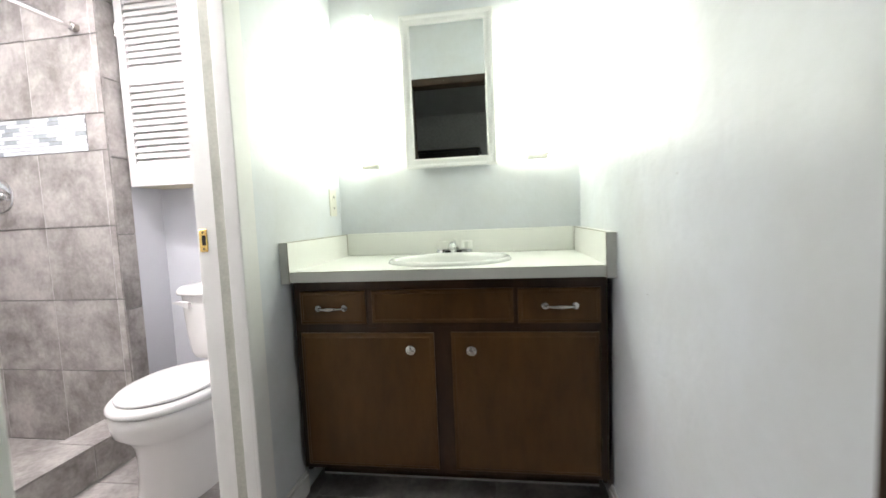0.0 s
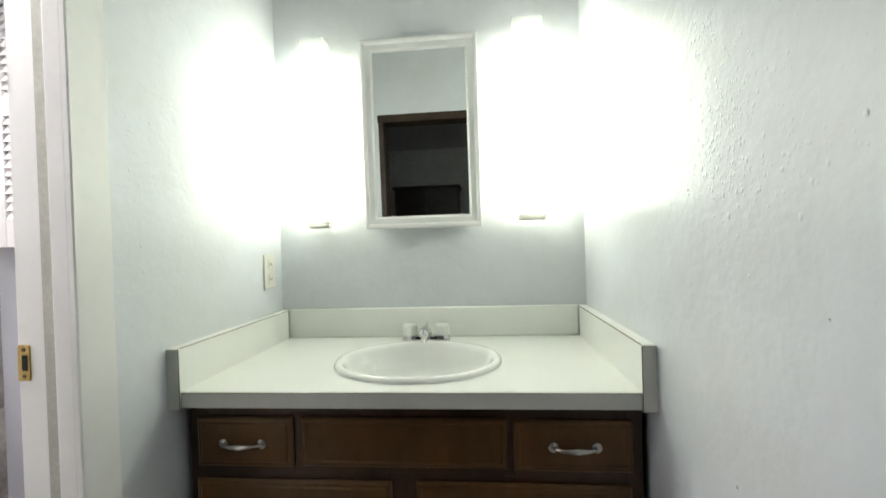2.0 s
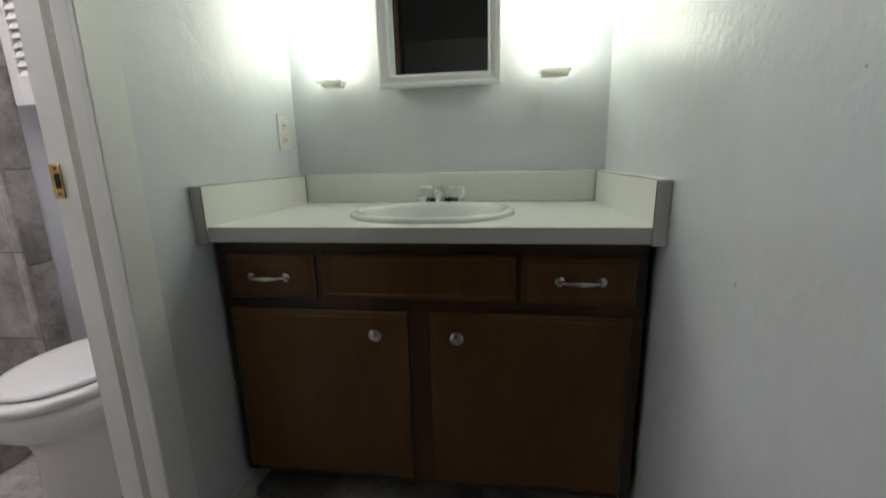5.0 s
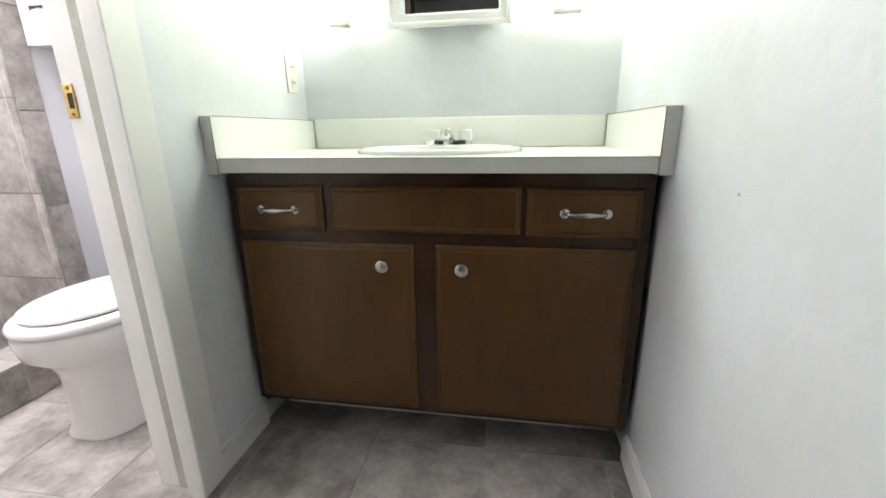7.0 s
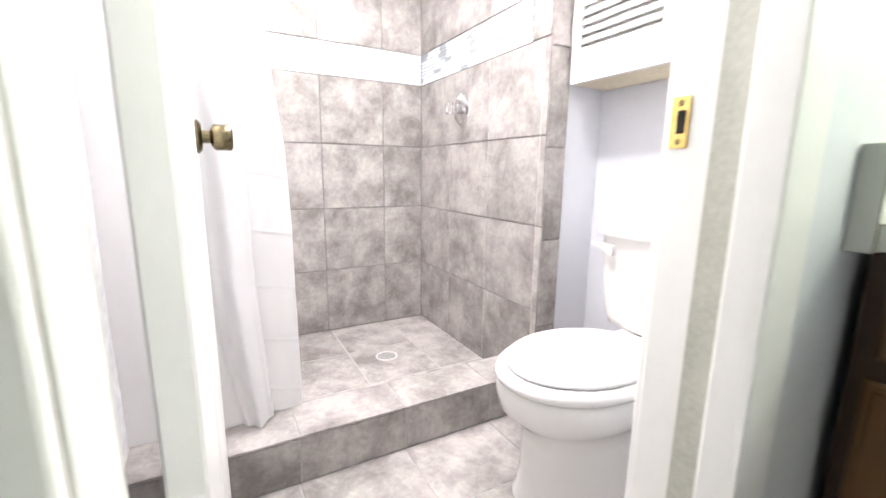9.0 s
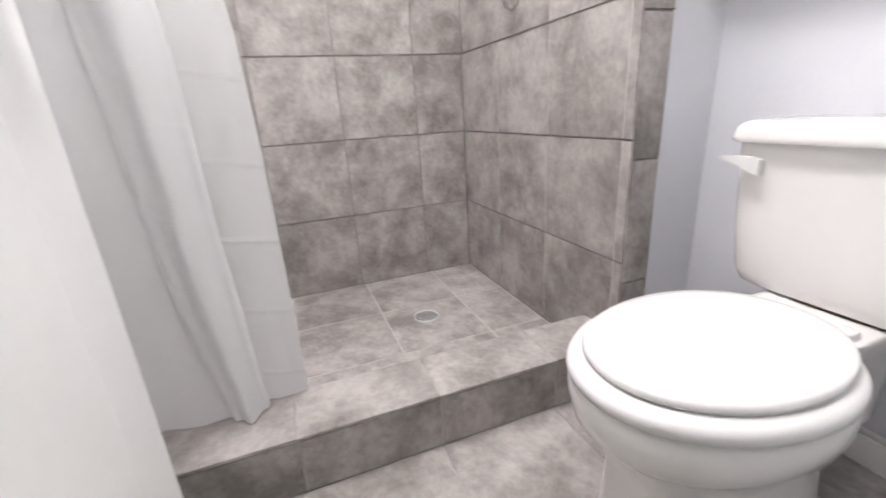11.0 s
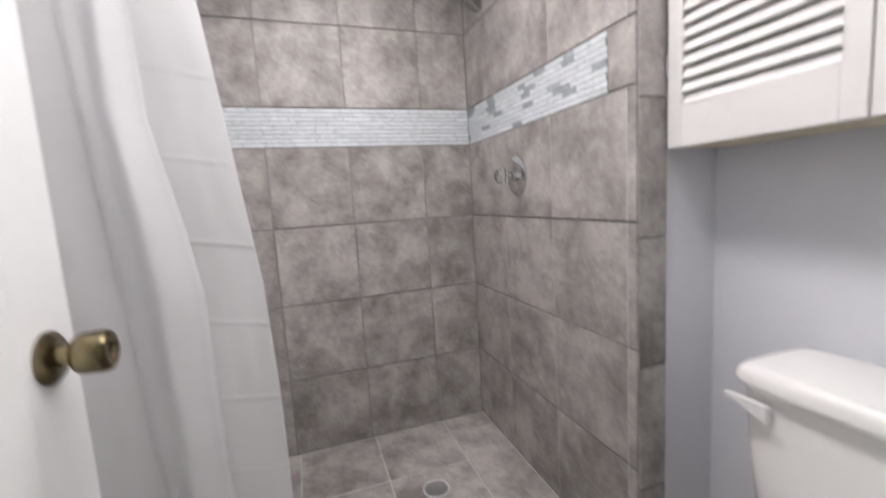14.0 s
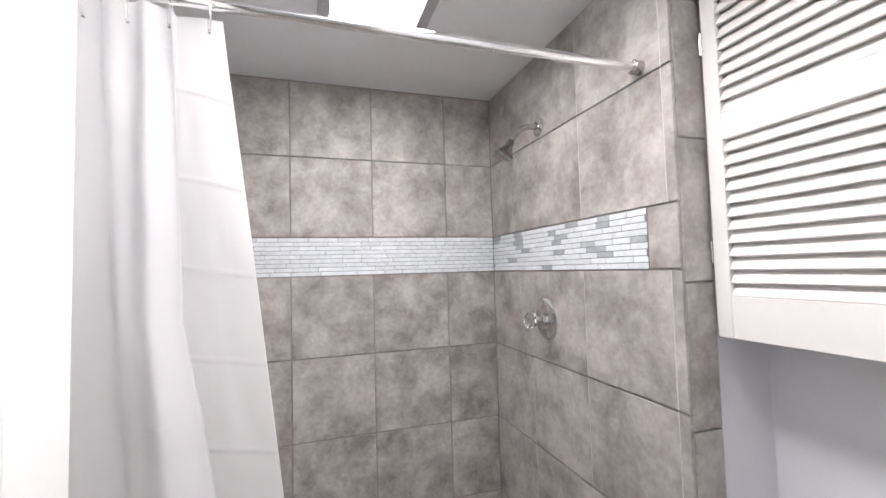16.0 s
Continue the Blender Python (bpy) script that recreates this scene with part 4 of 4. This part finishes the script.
floor = structure("floor", box(-1.70, XR, Y0, YB, -0.1, -0.0025), GROUT, "grouted floor with large grey stone-look tiles", "floor")
for a, b in cells(-1.69, XR, -0.365):
    for c, d in cells(YS - 0.12 if a > -0.8 else Y0, YB, 1.10):
        piece("tile", TILE, floor, a + G, b - G, c + G, d - G, -T, 0)
pan = structure("floor_shower", box(XW - 0.009, -1.87, Y0, YT + 0.002, -0.1, 0.0285), GROUT_PALE, "tiled shower floor with a drain", "floor")
for a, b in cells(XW, -1.87, -2.455):
    for c, d in cells(Y0, YT, 1.12):
        piece("tile", TILE, pan, a + G, b - G, c + G, d - G, 0.021, 0.03)
curb = thing("shower_curb", (-1.78, 0.9, 0), "tiled shower curb in grey stone-look tile", "shower curb")
part("core", box(-1.87 + 0.0025, -1.69 - 0.0025, Y0, YT, 0, 0.157 - 0.0025), GROUT, curb)
for c, d in cells(Y0, YT, 0.762):
    piece("tile", TILE, curb, -1.871, -1.689, c + G, d - G, 0.157 - T, 0.157, 0.0015)
    piece("tile", TILE, curb, -1.69 - T, -1.69, c + G, d - G, 0.001, 0.157 - T - 0.002)
    piece("tile", TILE, curb, -1.87, -1.87 + T, c + G, d - G, 0.031, 0.157 - T - 0.002)

S0, S1 = 1.418, 1.583
low_rows = [(0.031, 0.385), (0.385, 0.729), (0.729, 1.073), (1.073, S0)]
high_rows = [(S1, 1.929), (1.929, ZB - 0.002)]
for z0, z1 in low_rows + high_rows:
    for c, d in cells(Y0, YT, 1.106):
        piece("tile", TILE, wall_shower_back, XW - T, XW, c + G, d - G, z0 + G, z1 - G)
    for a, b in cells(XW, XC, -2.105) if z0 < 1.0 else ((XW, -2.105), (-2.105, -1.76), (-1.76, XC)):
        piece("tile", TILE, wall_shower_pipe, a + G * 0.5, b - G * 0.5, YT, YT + T, z0 + G, z1 - G)
        if b < XC:
            part("grout_line", box(b - G * 0.6, b + G * 0.6, YT + 0.0008, YT + 0.0047, z0 + 0.0022, z1 - 0.0022), GROUT_PALE, wall_shower_pipe)
piece("tile", TILE, wall_shower_pipe, -1.830 + G, XC - G, YT, YT + T, S0 + G, S1 - G)
for z0, z1 in cells(0.001, ZB - 0.002, 1.031, 0.355):
    piece("tile", TILE, wall_shower_end, XC - T, XC, YT + T + 0.001, 1.79, z0 + G, z1 - G)

# mosaic band: thin glass slivers in nine courses
rnd = random.Random(11)
H = (S1 - S0 - 0.002) / 9


def band(wall, lo, hi, along, grey):
    for i in range(9):
        z = S0 + 0.001 + i * H
        p = lo - rnd.uniform(0, 0.08)
        last = False
        while p < hi:
            short = rnd.random() < grey and not last
            last = short
            q = p + (rnd.uniform(0.05, 0.09) if short else rnd.uniform(0.07, 0.15))
            a, b = max(p, lo) + 0.0009, min(q, hi) - 0.0009
            if b - a > 0.008:
                b = a + round((b - a) / 0.01) * 0.01 if b < hi - 0.01 else b
                m = MOSAIC_G if short else MOSAIC_W
                if along == "y":
                    piece("mosaic_tile", m, wall, XW - 0.006, XW - 0.001, a, b, z + 0.0009, z + H - 0.0009, 0.0008)
                else:
                    piece("mosaic_tile", m, wall, a, b, YT + 0.001, YT + 0.006, z + 0.0009, z + H - 0.0009, 0.0008)
                q = b + 0.0009
            p = q


MOSAIC_GROUT = mat("mosaic_grout", (0.22, 0.22, 0.22), 0.9, dark=(0.17, 0.17, 0.17), scale=30)
part("band_grout", box(XW - 0.0056, XW - 0.0022, Y0, YT + 0.002, S0 + 0.0005, S1 - 0.0005), MOSAIC_GROUT, wall_shower_back, "dark grout behind the mosaic band")
part("band_grout", box(XW, -1.8305, YT + 0.0022, YT + 0.0055, S0 + 0.0005, S1 - 0.0005), MOSAIC_GROUT, wall_shower_pipe, "dark grout behind the mosaic band")
band(wall_shower_back, Y0, YT, "y", 0.0)
band(wall_shower_pipe, XW, -1.830, "x", 0.34)
